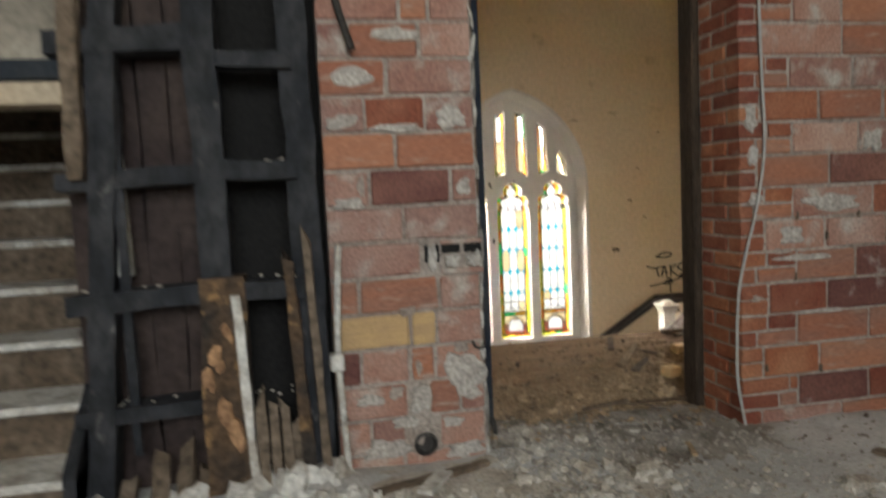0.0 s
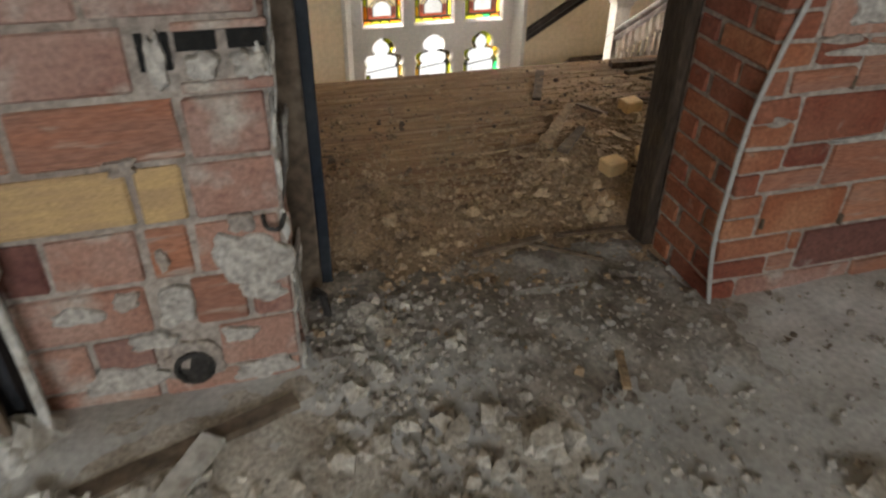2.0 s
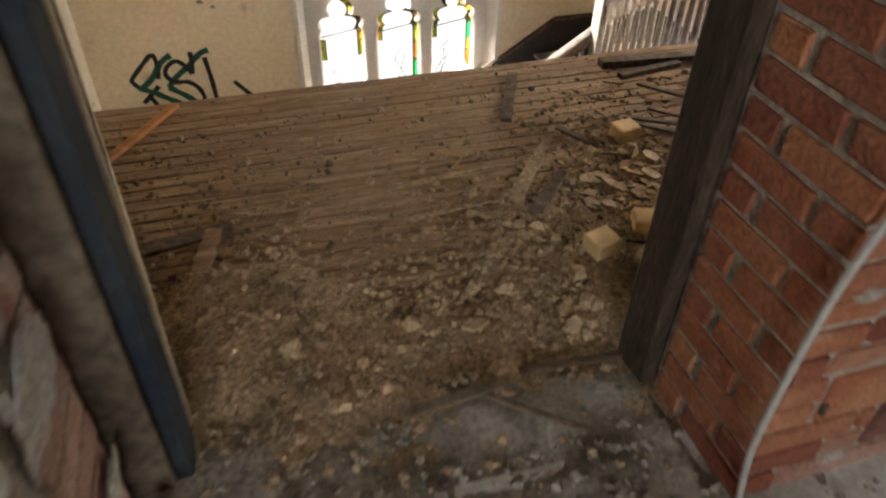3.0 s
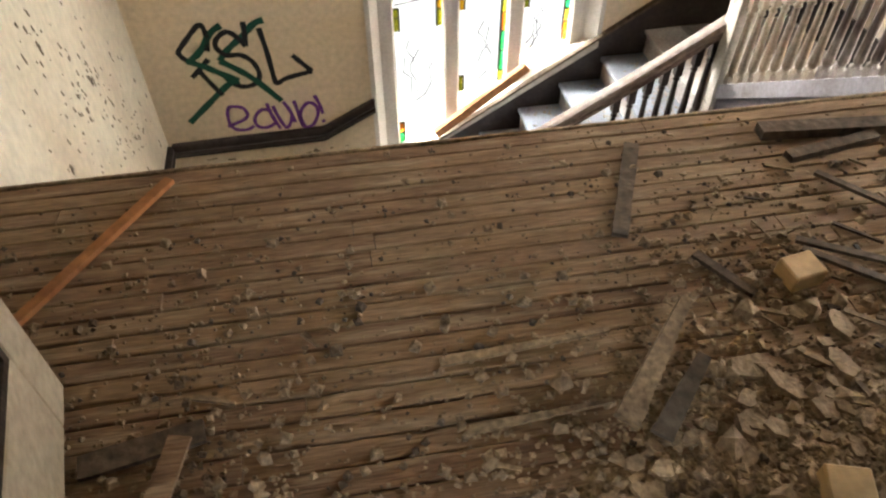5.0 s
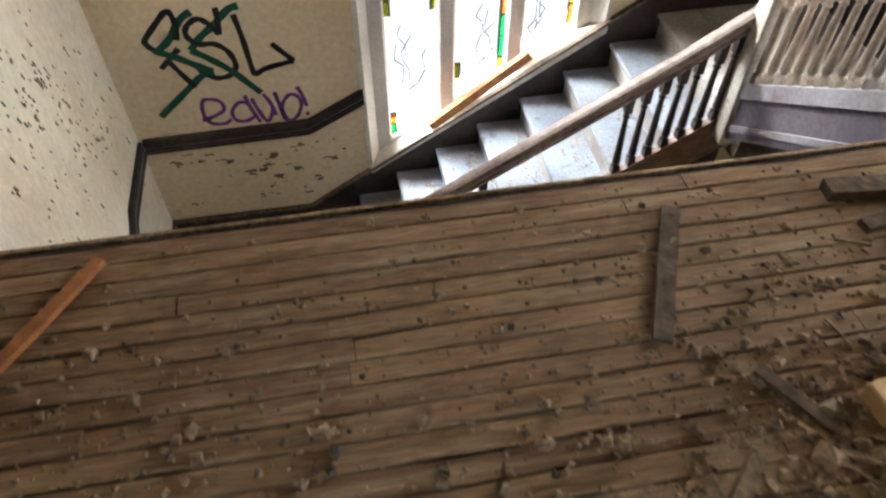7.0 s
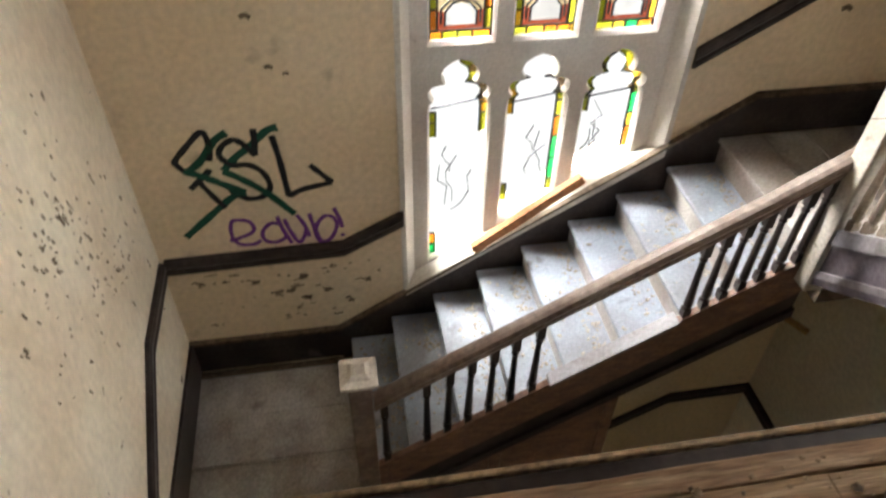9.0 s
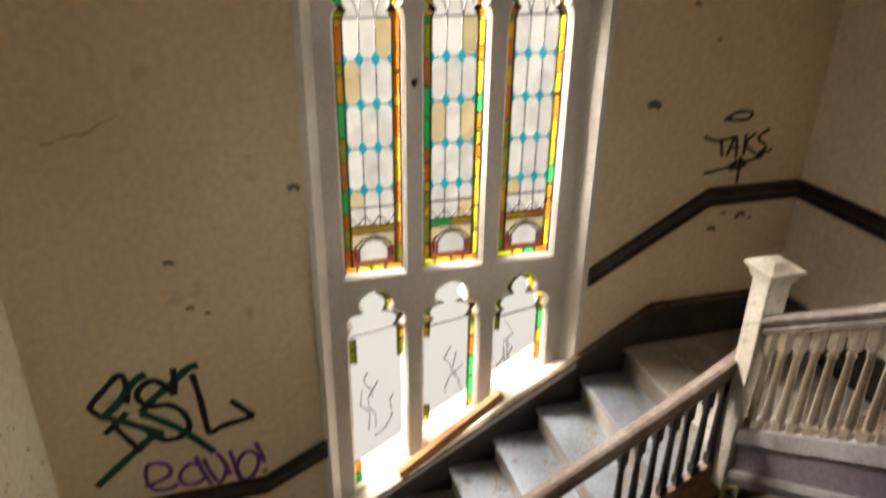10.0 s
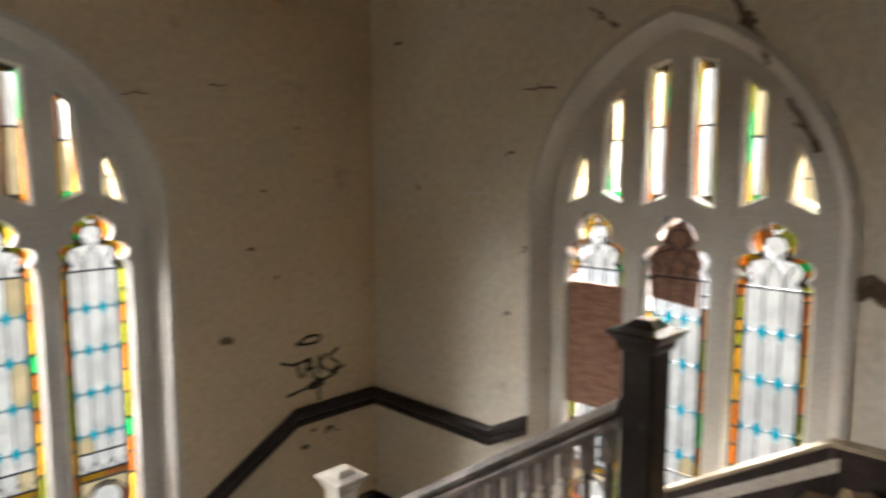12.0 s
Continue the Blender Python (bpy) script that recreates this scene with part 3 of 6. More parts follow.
def leaded_light(put, cu, low, apex, w, parent, rng, board=None):
    """Panes and leads of one tall light; board: (low, high) of the stretch that is boarded over."""
    lead, half, edge = bmesh.new(), 0.17, 0.044
    spring = apex - 0.3
    inner = half - edge

    def pane(poly, mat, dw=0.0):
        v = sum(q[1] for q in poly) / len(poly)
        if board and board[0] < v < board[1]:
            return
        flat_pane([(cu + a, b) for a, b in poly], put, w + dw, mat, parent)

    for side in (-1, 1):
        v = low + edge
        while v < spring - 0.02:
            top = min(spring, v + rng.uniform(0.06, 0.19))
            pane([(side * inner, v), (side * half, v), (side * half, top), (side * inner, top)], rng.choice(BORDER))
            bar(lead, put, (cu + side * inner, top), (cu + side * half, top), w)
            v = top
        bar(lead, put, (cu + side * inner, low + edge), (cu + side * inner, spring), w)
        bar(lead, put, (cu + side * half * 0.985, low), (cu + side * half * 0.985, spring), w, 0.006)
    u = -half
    while u < half - 0.01:
        nxt = min(half, u + rng.uniform(0.06, 0.11))
        pane([(u, low), (nxt, low), (nxt, low + edge), (u, low + edge)], rng.choice(BORDER))
        bar(lead, put, (cu + nxt, low), (cu + nxt, low + edge), w)
        u = nxt
    bar(lead, put, (cu - half, low + edge), (cu + half, low + edge), w)
    # the little arched panel at the foot
    base, s = low + edge, 0.105
    roof = [(-s, base + 0.03), (-s, base + 0.11), (-s * 0.55, base + 0.155), (0, base + 0.172), (s * 0.55, base + 0.155), (s, base + 0.11), (s, base + 0.03)]
    pane([(-0.083, base + 0.028), (-0.083, base + 0.105), (-0.045, base + 0.135), (0, base + 0.148), (0.045, base + 0.135), (0.083, base + 0.105), (0.083, base + 0.028)], G_CLEAR, -0.004)
    pane([(-inner, base), (inner, base), (inner, base + 0.03), (-inner, base + 0.03)], G_PINK)
    for side in (-1, 1):
        pane([(side * 0.083, base + 0.03), (side * inner, base + 0.03), (side * inner, base + 0.11), (side * 0.083, base + 0.105)], G_PINK)
        pane([(side * inner, base + 0.11), (side * 0.083, base + 0.105), (side * 0.045, base + 0.14), (0, base + 0.15), (0, base + 0.2), (side * inner, base + 0.2)], G_CREAM)
    for a, b in zip(roof, roof[1:]):
        bar(lead, put, (cu + a[0] * 0.8, a[1] - 0.005), (cu + b[0] * 0.8, b[1] - 0.005), w - 0.004)
        bar(lead, put, (cu + a[0], a[1] + 0.01), (cu + b[0], b[1] + 0.01), w)
    for side in (-1, 1):
        pane([(0, base + 0.2), (side * inner, base + 0.2), (side * inner, base + 0.245), (0, base + 0.245)], rng.choice(BORDER))
    for dv in (0.2, 0.245):
        bar(lead, put, (cu - inner, base + dv), (cu + inner, base + dv), w)
    field = base + 0.245
    col = 2 * inner / 3
    rows = [field, low + 0.4, low + 0.5, low + 0.735, low + 0.97, low + 1.2, spring]
    for r0, r1 in zip(rows, rows[1:]):
        for k in range(3):
            a = -inner + k * col
            poly, cut_low, cut_high = [], r0 in rows[2:6], r1 in rows[2:6]
            poly += [(a, r0 + 0.043), (a + 0.027, r0)] if cut_low else [(a, r0)]
            poly += [(a + col - 0.027, r0), (a + col, r0 + 0.043)] if cut_low else [(a + col, r0)]
            poly += [(a + col, r1 - 0.043), (a + col - 0.027, r1)] if cut_high else [(a + col, r1)]
            poly += [(a + 0.027, r1), (a, r1 - 0.043)] if cut_high else [(a, r1)]
            pane(poly, G_CLEAR if rng.random() < 0.9 else G_CREAM)
    for k in range(4):
        for r0, r1 in zip(rows, rows[1:]):
            bar(lead, put, (cu - inner + k * col, r0 + (0.043 if r0 in rows[2:6] else 0)), (cu - inner + k * col, r1 - (0.043 if r1 in rows[2:6] else 0)), w, 0.003)
    for r in rows[1:]:
        if r in (rows[1], spring):
            bar(lead, put, (cu - inner, r), (cu + inner, r), w, 0.005)
            continue
        for k in range(3):
            bar(lead, put, (cu - inner + k * col + 0.027, r), (cu - inner + (k + 1) * col - 0.027, r), w, 0.003)
    for k in range(3):
        m = -inner + (k + 0.5) * col
        for q in (-1, 1):
            bar(lead, put, (cu + m, field + 0.005), (cu + m + q * col * 0.5, field + 0.06), w, 0.003)
    for r in rows[2:6]:
        for k in range(4):
            d, a = 0.027, -inner + k * col
            if k in (0, 3):
                q = 1 if k == 0 else -1
                pane([(a, r - 0.043), (a + q * d, r), (a, r + 0.043)], G_CYAN, 0.0)
            else:
                pane([(a - d, r), (a, r - 0.043), (a + d, r), (a, r + 0.043)], G_CYAN, 0.0)
    # the cusped head: coloured ring of pieces and a clear heart with curved leads
    ring = [(cu + u, apex + v) for u, v in HEAD]
    for side in (-1, 1):
        for i in range(len(HEAD) - 1):
            (u0, v0), (u1, v1) = HEAD[i], HEAD[i + 1]
            f0, f1 = max(0.0, 1 - 0.045 / max(u0, 0.046)), max(0.0, 1 - 0.045 / max(u1, 0.046))
            a, b, c, d = (side * u0, apex + v0), (side * u1, apex + v1), (side * u1 * f1, apex + v1 - 0.02), (side * u0 * f0, apex + v0 - 0.04 if i < 2 else apex + v0 - 0.02)
            pane([a, b, c, d], G_DARK if i in (4, 5, 9, 10) else (rng.choice((G_ORANGE, G_AMBER, G_OLIVE)) if i < 3 else rng.choice(BORDER + [G_DARK])), 0.0)
            bar(lead, put, (cu + c[0], c[1]), (cu + d[0], d[1]), w, 0.0035)
            bar(lead, put, (cu + a[0], a[1]), (cu + b[0], b[1]), w * 2, 0.006)
    bar(lead, put, (cu, apex - 0.05), (cu, apex + 0.02), 0.02, 0.004)
    heart = [(side * max(0.012, head_width(dv) - 0.045), apex - dv) for side, dvs in ((-1, (0.3, 0.26, 0.22, 0.18, 0.14, 0.1, 0.06)), (1, (0.06, 0.1, 0.14, 0.18, 0.22, 0.26, 0.3))) for dv in dvs]
    pane(heart, G_CLEAR, 0.004)
    for side in (-1, 1):
        for arc in ([(cu + side * 0.042, spring), (cu + side * 0.03, spring + 0.08), (cu - side * 0.01, spring + 0.14), (cu - side * 0.05, spring + 0.18)],
                    [(cu + side * 0.044, spring), (cu + side * 0.055, spring + 0.06), (cu + side * 0.085, spring + 0.115)]):
            for a, b in zip(arc, arc[1:]):
                bar(lead, put, a, b, w, 0.003)
    part("leading", lead, LEAD, parent, "dark lead cames")


def church_window(name, put, left, right, rng, label, boards, broken):
    win = thing(name, put(0, 0, 0.1), label, "window", kind="structure")
    slope = (right - left) / (2 * W_HALF)
    sill = lambda u: left + (u + W_HALF) * slope
    bm = bmesh.new()
    half = 0.735
    rim = arch(half, W_SPRING, W_C + 0.0, sill(-half), sill(half))
    outer = arch(W_HALF, W_SPRING, W_C, left, right)
    holes, glassy = [], []
    for k in (-1, 0, 1):
        cu = k * PITCH
        up = [max(UP_LOW, sill(cu + s * 0.17) + 0.07) for s in (-1, 1)]
        holes.append((light_outline(cu, UP_APEX, *up, 0.016), light_outline(cu, UP_APEX, *up)))
        lo = (sill(cu - 0.17) + 0.07, sill(cu + 0.17) + 0.07)
        if not broken:
            continue
        holes.append((light_outline(cu, LOW_APEX, *lo, 0.016), light_outline(cu, LOW_APEX, *lo)))
    for d in DAGGERS:
        holes.append((grown(d, 0.012), d))
    put_f = lambda u, v: put(u, v, 0.1)
    loops = fill(bm, rim, [h[0] for h in holes], put_f)
    for (big, small), loop in zip(holes, loops[1:]):
        mid = [bm.verts.new(put(u, v, 0.125)) for u, v in small]
        end = [bm.verts.new(put(u, v, 0.24)) for u, v in small]
        strip(bm, loop, mid), strip(bm, mid, end)
    hood = [bm.verts.new(put(u, v, -0.012)) for u, v in arch(W_HALF + 0.012, W_SPRING, W_C, left - 0.012, right - 0.012)]
    lip = [bm.verts.new(put(u, v, -0.012)) for u, v in arch(W_HALF - 0.02, W_SPRING, W_C, left, right)]
    seat = [bm.verts.new(put(u, v, 0.006)) for u, v in arch(W_HALF + 0.012, W_SPRING, W_C, left - 0.012, right - 0.012)]
    strip(bm, seat, hood), strip(bm, hood, lip), strip(bm, lip, loops[0])
    part("tracery", bm, STONE, win, "grey-white painted stone tracery")
    bm = bmesh.new()
    rec = [(u, v) for u, v in ((-W_HALF + 0.004, left - 0.01), (W_HALF - 0.004, right - 0.01), (W_HALF - 0.004, right + 0.05), (-W_HALF + 0.004, left + 0.05))]
    a = [bm.verts.new(put(u, v, -0.03)) for u, v in rec]
    b = [bm.verts.new(put(u, v, 0.115)) for u, v in rec]
    strip(bm, a, b), bm.faces.new(a), bm.faces.new(b)
    part("sill", bm, WHITE_PAINT, win, "sloping white painted sill")
    for k in (-1, 0, 1):
        leaded_light(put, k * PITCH, UP_LOW, UP_APEX, 0.15, win, rng, boards.get(k))
    for i, d in enumerate(DAGGERS):
        lead = bmesh.new()
        for a, b in zip(d, d[1:] + d[:1]):
            bar(lead, put, a, b, 0.15, 0.006)
        us, vs = [q[0] for q in d], [q[1] for q in d]
        u0, u1, v0, v1 = min(us), max(us), min(vs), max(vs)
        if len(d) == 4:
            vm = v0 + (v1 - v0) * 0.55
            flat_pane([(u0 + 0.028, v0 + 0.05), (u1 - 0.028, v0 + 0.05), (u1 - 0.028, vm), (u0 + 0.028, vm)], put, 0.15, rng.choice((G_CLEAR, G_CREAM)), win)
            flat_pane([(u0 + 0.028, vm), (u1 - 0.028, vm), (u1 - 0.028, v1 - 0.05), (u0 + 0.028, v1 - 0.05)], put, 0.15, rng.choice((G_CLEAR, G_CREAM)), win)
            bar(lead, put, (u0, vm), (u1, vm), 0.15)
            for e0, e1 in ((u0, u0 + 0.028), (u1 - 0.028, u1)):
                v = v0
                while v < v1 - 0.02:
                    t = min(v1, v + rng.uniform(0.12, 0.26))
                    flat_pane([(e0, v), (e1, v), (e1, t), (e0, t)], put, 0.15, rng.choice(BORDER), win)
                    v = t
                x = e1 if e0 == u0 else e0
                bar(lead, put, (x, v0 + 0.03), (x, v1 - 0.03), 0.15, 0.003)
            flat_pane([(u0, v0), (u1, v0), (u1 - 0.028, v0 + 0.05), (u0 + 0.028, v0 + 0.05)], put, 0.154, G_GREEN if i % 3 == 1 else G_DARK, win)
            flat_pane([(u0, v1), (u1, v1), (u1 - 0.028, v1 - 0.05), (u0 + 0.028, v1 - 0.05)], put, 0.154, G_DARK, win)
        else:
            flat_pane(d, put, 0.15, G_CREAM, win)
            bar(lead, put, (u0 + 0.02, 1.3), (u1 - 0.02, 1.3), 0.15, 0.003)
        part("leading", lead, LEAD, win)
    # what is left of the lower lights
    for k in (-1, 0, 1) if broken else ():
        cu, lead = k * PITCH, bmesh.new()
        lo0, lo1, top = sill(cu - 0.17) + 0.07, sill(cu + 0.17) + 0.07, LOW_APEX - 0.3
        for side in (-1, 1):
            keep = {(-1, -1): ((-1.05, -1.22), (-1.98, -2.2)), (-1, 1): ((-1.0, -1.2),), (0, -1): ((-1.0, -1.1), (-1.62, -1.75)), (0, 1): ((-0.95, -1.75),),
                    (1, -1): ((-0.98, -1.12),), (1, 1): ((-0.92, -1.4),)}[(k, side)]
            for hi, low in keep:
                v = max(low, lo0 if side < 0 else lo1)
                while v < hi - 0.01:
                    t = min(hi, v + rng.uniform(0.07, 0.17))
                    flat_pane([(cu + side * 0.13, v), (cu + side * 0.17, v), (cu + side * 0.17, t), (cu + side * 0.13, t)], put, 0.15, rng.choice(BORDER), win)
                    bar(lead, put, (cu + side * 0.13, t), (cu + side * 0.17, t), 0.15)
                    v = t
                bar(lead, put, (cu + side * 0.13, max(low, lo0 if side < 0 else lo1)), (cu + side * 0.13, hi), 0.15)
        bar(lead, put, (cu - 0.16, top - 0.02), (cu + 0.16, top + 0.03), 0.15, 0.004)
        for n in range(4):
            u, v = cu + rng.uniform(-0.12, 0.12), rng.uniform(max(lo0, lo1) + 0.05, top)
            for _ in range(4):
                u2, v2 = min(cu + 0.16, max(cu - 0.16, u + rng.uniform(-0.07, 0.07))), v - rng.uniform(0.03, 0.12)
                if v2 < lo0:
                    break
                bar(lead, put, (u, v), (u2, v2), 0.15, 0.002)
                u, v = u2, v2
        for side in (-1, 1):
            for i in range(len(HEAD) - 1):
                if k == -1 and side < 0 or i < (5 if k == 0 else 0):
                    continue
                (u0, v0), (u1, v1) = HEAD[i], HEAD[i + 1]
                f0, f1 = max(0.0, 1 - 0.04 / max(u0, 0.041)), max(0.0, 1 - 0.04 / max(u1, 0.041))
                flat_pane([(cu + side * u0, LOW_APEX + v0), (cu + side * u1, LOW_APEX + v1), (cu + side * u1 * f1, LOW_APEX + v1 - 0.02), (cu + side * u0 * f0, LOW_APEX + v0 - 0.02)],
                          put, 0.15, rng.choice((G_DARK, G_DARK, G_AMBER, G_OLIVE)), win)
                bar(lead, put, (cu + side * u1 * f1, LOW_APEX + v1 - 0.02), (cu + side * u0 * f0, LOW_APEX + v0 - 0.02), 0.15, 0.003)
        if len(lead.verts):
            part("leading", lead, LEAD, win, "bent and broken lead cames")
        else:
            lead.free()
    return win


church_window("window_1", put_north, -2.36, -1.37, random.Random(11), "pointed church window with stained glass, lower lights broken out", {}, True)
window_2 = church_window("window_2", put_east, -0.86, 0.12, random.Random(12), "pointed church window with stained glass, partly boarded with plywood",
                         {-1: (0.02, 0.72), 0: (0.68, 1.2)}, False)
bm = bmesh.new()
a = [bm.verts.new(put_east(u, v, 0.13)) for u, v in ((-PITCH - 0.172, 0.03), (-PITCH + 0.172, 0.03), (-PITCH + 0.172, 0.72), (-PITCH - 0.172, 0.72))]
b = [bm.verts.new(put_east(u, v, 0.142)) for u, v in ((-PITCH - 0.172, 0.03), (-PITCH + 0.172, 0.03), (-PITCH + 0.172, 0.72), (-PITCH - 0.172, 0.72))]
strip(bm, a, b), bm.faces.new(a), bm.faces.new(b)
part("plywood_board", bm, PLYWOOD, window_2, "brown weathered plywood board")
bm = bmesh.new()
shape = [(-0.15, 0.69), (0.1, 0.66), (0.115, 0.9), (0.06, 1.04), (0.02, 1.09), (-0.06, 1.05), (-0.1, 0.96), (-0.16, 0.9)]
a, b = [bm.verts.new(put_east(u, v, 0.15)) for u, v in shape], [bm.verts.new(put_east(u, v, 0.162)) for u, v in shape]
strip(bm, a, b), bm.faces.new(a), bm.faces.new(b)
part("plywood_board", bm, PLYWOOD, window_2, "brown plywood cut to the cusped head")

bm = bmesh.new()
for u, v, w in ((2.371, 1.553, 0.07), (2.405, 1.5, 0.06), (2.637, 1.095, 0.04), (2.65, 1.06, 0.025), (2.656, 0.482, 0.045)):
    q = random.Random(int(u * 1000))
    rim = [(u + math.cos(k * 0.7) * w * 0.5 * q.uniform(0.6, 1.1), v + math.sin(k * 0.7) * w * 0.6 * q.uniform(0.6, 1.1)) for k in range(9)]
    a, b = [bm.verts.new((x, NORTH + 0.1025, z)) for x, z in rim], [bm.verts.new((x, NORTH + 0.0965, z)) for x, z in rim]
    strip(bm, a, b), bm.faces.new(a), bm.faces.new(b)
tagged(solid("soot_patches", bm, BROWN_BOARD, "dark flaked patches on the stone tracery", "stains"), kind="stuff")

# ---- stairs ----
RUN1, RISE1, X1, Z1 = 0.2945, 0.1844, 1.696, -2.752
RUN2, RISE2, Y2, LAND1, LAND2 = 0.273, 0.1824, 6.72, -2.936, -1.277
IN1, IN2 = 6.79, 3.95


def board_bevel(bm, *b):
    add_box(bm, *b, 0.006)


stair = thing("staircase", (2.8, 7.4, LAND1), "worn grey-painted wooden flight of stairs along the window wall", "staircase", "stairs of the stairwell")
for k in range(8):
    x, z = X1 + k * RUN1, Z1 + k * RISE1
    bm = bmesh.new()
    board_bevel(bm, x - 0.025, x + RUN1 + 0.012, IN1 + 0.01, NORTH - 0.022, z - 0.032, z)
    part("tread", bm, STAIR_PAINT_DAYLIT, stair)
    part("riser", box(x, x + 0.02, IN1 + 0.012, NORTH - 0.022, z - RISE1, z - 0.033), LANDING_PAINT, stair, "dark scuffed riser")
part("riser", box(4.054, 4.074, IN1 + 0.012, NORTH - 0.022, LAND2 - RISE1, LAND2 - 0.033), LANDING_PAINT, stair)


def slanted(bm, a, b, below, above, y0, y1, axis="x"):
    """A board on edge between points a and b of (run, z), from below to above that line; thickness y0 to y1."""
    pts = [(a[0], a[1] - below), (b[0], b[1] - below), (b[0], b[1] + above), (a[0], a[1] + above)]
    place = (lambda s, z, w: (s, w, z)) if axis == "x" else (lambda s, z, w: (w, s, z))
    lo, hi = [bm.verts.new(place(s, z, y0)) for s, z in pts], [bm.verts.new(place(s, z, y1)) for s, z in pts]
    strip(bm, lo, hi), bm.faces.new(lo), bm.faces.new(hi)


bm = bmesh.new()
slanted(bm, (1.72, -2.606), (4.0, -1.17), 0.27, 0.0, IN1 - 0.03, IN1 + 0.008)
part("outer_string", bm, SPANDREL_WOOD, stair, "scuffed brown outer string with flaking paint")
bm = bmesh.new()
slanted(bm, (1.72, -2.876), (4.0, -1.44), 0.14, 0.0, IN1 - 0.012, IN1 + 0.006)
slanted(bm, (1.72, -3.016), (4.0, -1.58), 0.06, 0.0, IN1 - 0.035, IN1 + 0.008)
part("string_moulding", bm, DARK_WOOD, stair)
bm = bmesh.new()
slanted(bm, (1.72, -3.076), (4.0, -1.64), 0.03, 0.0, IN1, NORTH - 0.004)
part("soffit", bm, GREY_WOOD, stair)
bm = bmesh.new()
slanted(bm, (2.72, -1.976), (3.35, -1.579), 0.002, 0.018, IN1 - 0.05, IN1 + 0.03)
part("string_cap", bm, STRING_PAINT, stair, "strip of grey painted string cap")
bm = bmesh.new()
add_box(bm, WEST + 0.004, 1.6, NORTH - 0.022, NORTH - 0.003, LAND1, -2.63)
slanted(bm, (1.6, -2.63), (4.19, -0.993), 0.4, 0.0, NORTH - 0.022, NORTH - 0.003)
add_box(bm, 4.19, EAST - 0.024, NORTH - 0.022, NORTH - 0.003, LAND2, -0.993)
part("wall_string", bm, DARK_WOOD, stair, "dark stained skirting and wall string")
bm = bmesh.new()
sweep(bm, [(0, 0), (-0.034, 0), (-0.034, 0.022), (0, 0.03)], [(WEST + 0.004, NORTH - 0.004, -2.645), (1.6, NORTH - 0.004, -2.645), (4.19, NORTH - 0.004, -1.008), (EAST - 0.03, NORTH - 0.004, -1.008)][::-1])
part("string_cap", bm, GREY_WOOD, stair, "moulded dark cap of the wall string")

bm = bmesh.new()
lower = [(1.74, DEEP), (1.74, -3.08), (3.18, -2.175), (3.18, DEEP)]
front = [bm.verts.new((x, IN1 + 0.012, z)) for x, z in lower]
rear = [bm.verts.new((x, IN1 + 0.03, z)) for x, z in lower]
strip(bm, front, rear), bm.faces.new(front), bm.faces.new(rear)
part("spandrel", bm, SPANDREL_WOOD, stair, "dark reddish wooden panelling below the string")
for x in (1.78, 2.44, 3.1):
    part("spandrel_stile", box(x, x + 0.07, IN1 - 0.006, IN1 + 0.011, DEEP, -3.1 + 0.628 * (x - 1.74), 0.004), SPANDREL_WOOD, stair)

landing = thing("landing_lower", (1.1, 7.4, LAND1 - 0.1), "dusty grey-painted board landing at the foot of the flight", "landing", "landings of the stairwell")
for k in range(3):
    y = IN1 - 0.02 + k * 0.355
    part("floorboard", box(WEST + 0.002, 1.715, y, y + 0.351, LAND1 - 0.03, LAND1, 0.003), LANDING_PAINT, landing)
part("joist", box(WEST + 0.002, 1.7, IN1, NORTH - 0.004, LAND1 - 0.25, LAND1 - 0.032), GREY_WOOD, landing)
part("skirting", box(WEST + 0.003, WEST + 0.024, IN1 - 0.02, NORTH - 0.024, LAND1, -2.63), DARK_WOOD, landing, "dark stained skirting board")
landing = thing("landing_upper", (4.6, 7.4, LAND2 - 0.1), "dark dusty quarter landing in the stairwell corner", "landing", "landings of the stairwell")
for k in range(4):
    x = 4.029 + k * 0.28
    part("floorboard", box(x, x + 0.276, 6.72, NORTH - 0.024, LAND2 - 0.03, LAND2, 0.003), LANDING_PAINT, landing)
part("joist", box(4.08, EAST - 0.004, 6.74, NORTH - 0.024, LAND2 - 0.25, LAND2 - 0.032), GREY_WOOD, landing)
part("skirting", box(EAST - 0.024, EAST - 0.003, 6.8, NORTH - 0.024, LAND2, -0.993), DARK_WOOD, landing, "dark stained skirting board")

stair = thing("staircase", (4.5, 5.9, LAND2), "bare brown wooden upper flight of stairs rising beside the wall", "staircase", "stairs of the stairwell")
for k in range(7):
    y, z = Y2 - k * RUN2, LAND2 + (k + 1) * RISE2
    if k < 6:
        part("tread", box(IN2 + 0.03, EAST - 0.024, y - RUN2 - 0.012, y + 0.025, z - 0.032, z, 0.006), LATH_WOOD, stair)
    part("riser", box(IN2 + 0.03, EAST - 0.024, y - 0.02, y, z - RISE2, z - 0.033), LATH_WOOD, stair)
la, lb = (6.7, -0.963), (5.12, 0.094)
bm = bmesh.new()
slanted(bm, la, lb, 0.09, 0.0, IN2 - 0.035, IN2 + 0.028, "y")
part("string_rail", bm, STRING_PAINT, stair, "grey-violet painted upper string rail")
bm = bmesh.new()
slanted(bm, (la[0], la[1] - 0.09), (lb[0], lb[1] - 0.09), 0.17, 0.0, IN2 - 0.018, IN2 + 0.02, "y")
part("string_panel", bm, PANEL_PURPLE, stair, "dull violet recessed string panel")
bm = bmesh.new()
slanted(bm, (la[0], la[1] - 0.26), (lb[0], lb[1] - 0.26), 0.04, 0.0, IN2 - 0.035, IN2 + 0.028, "y")
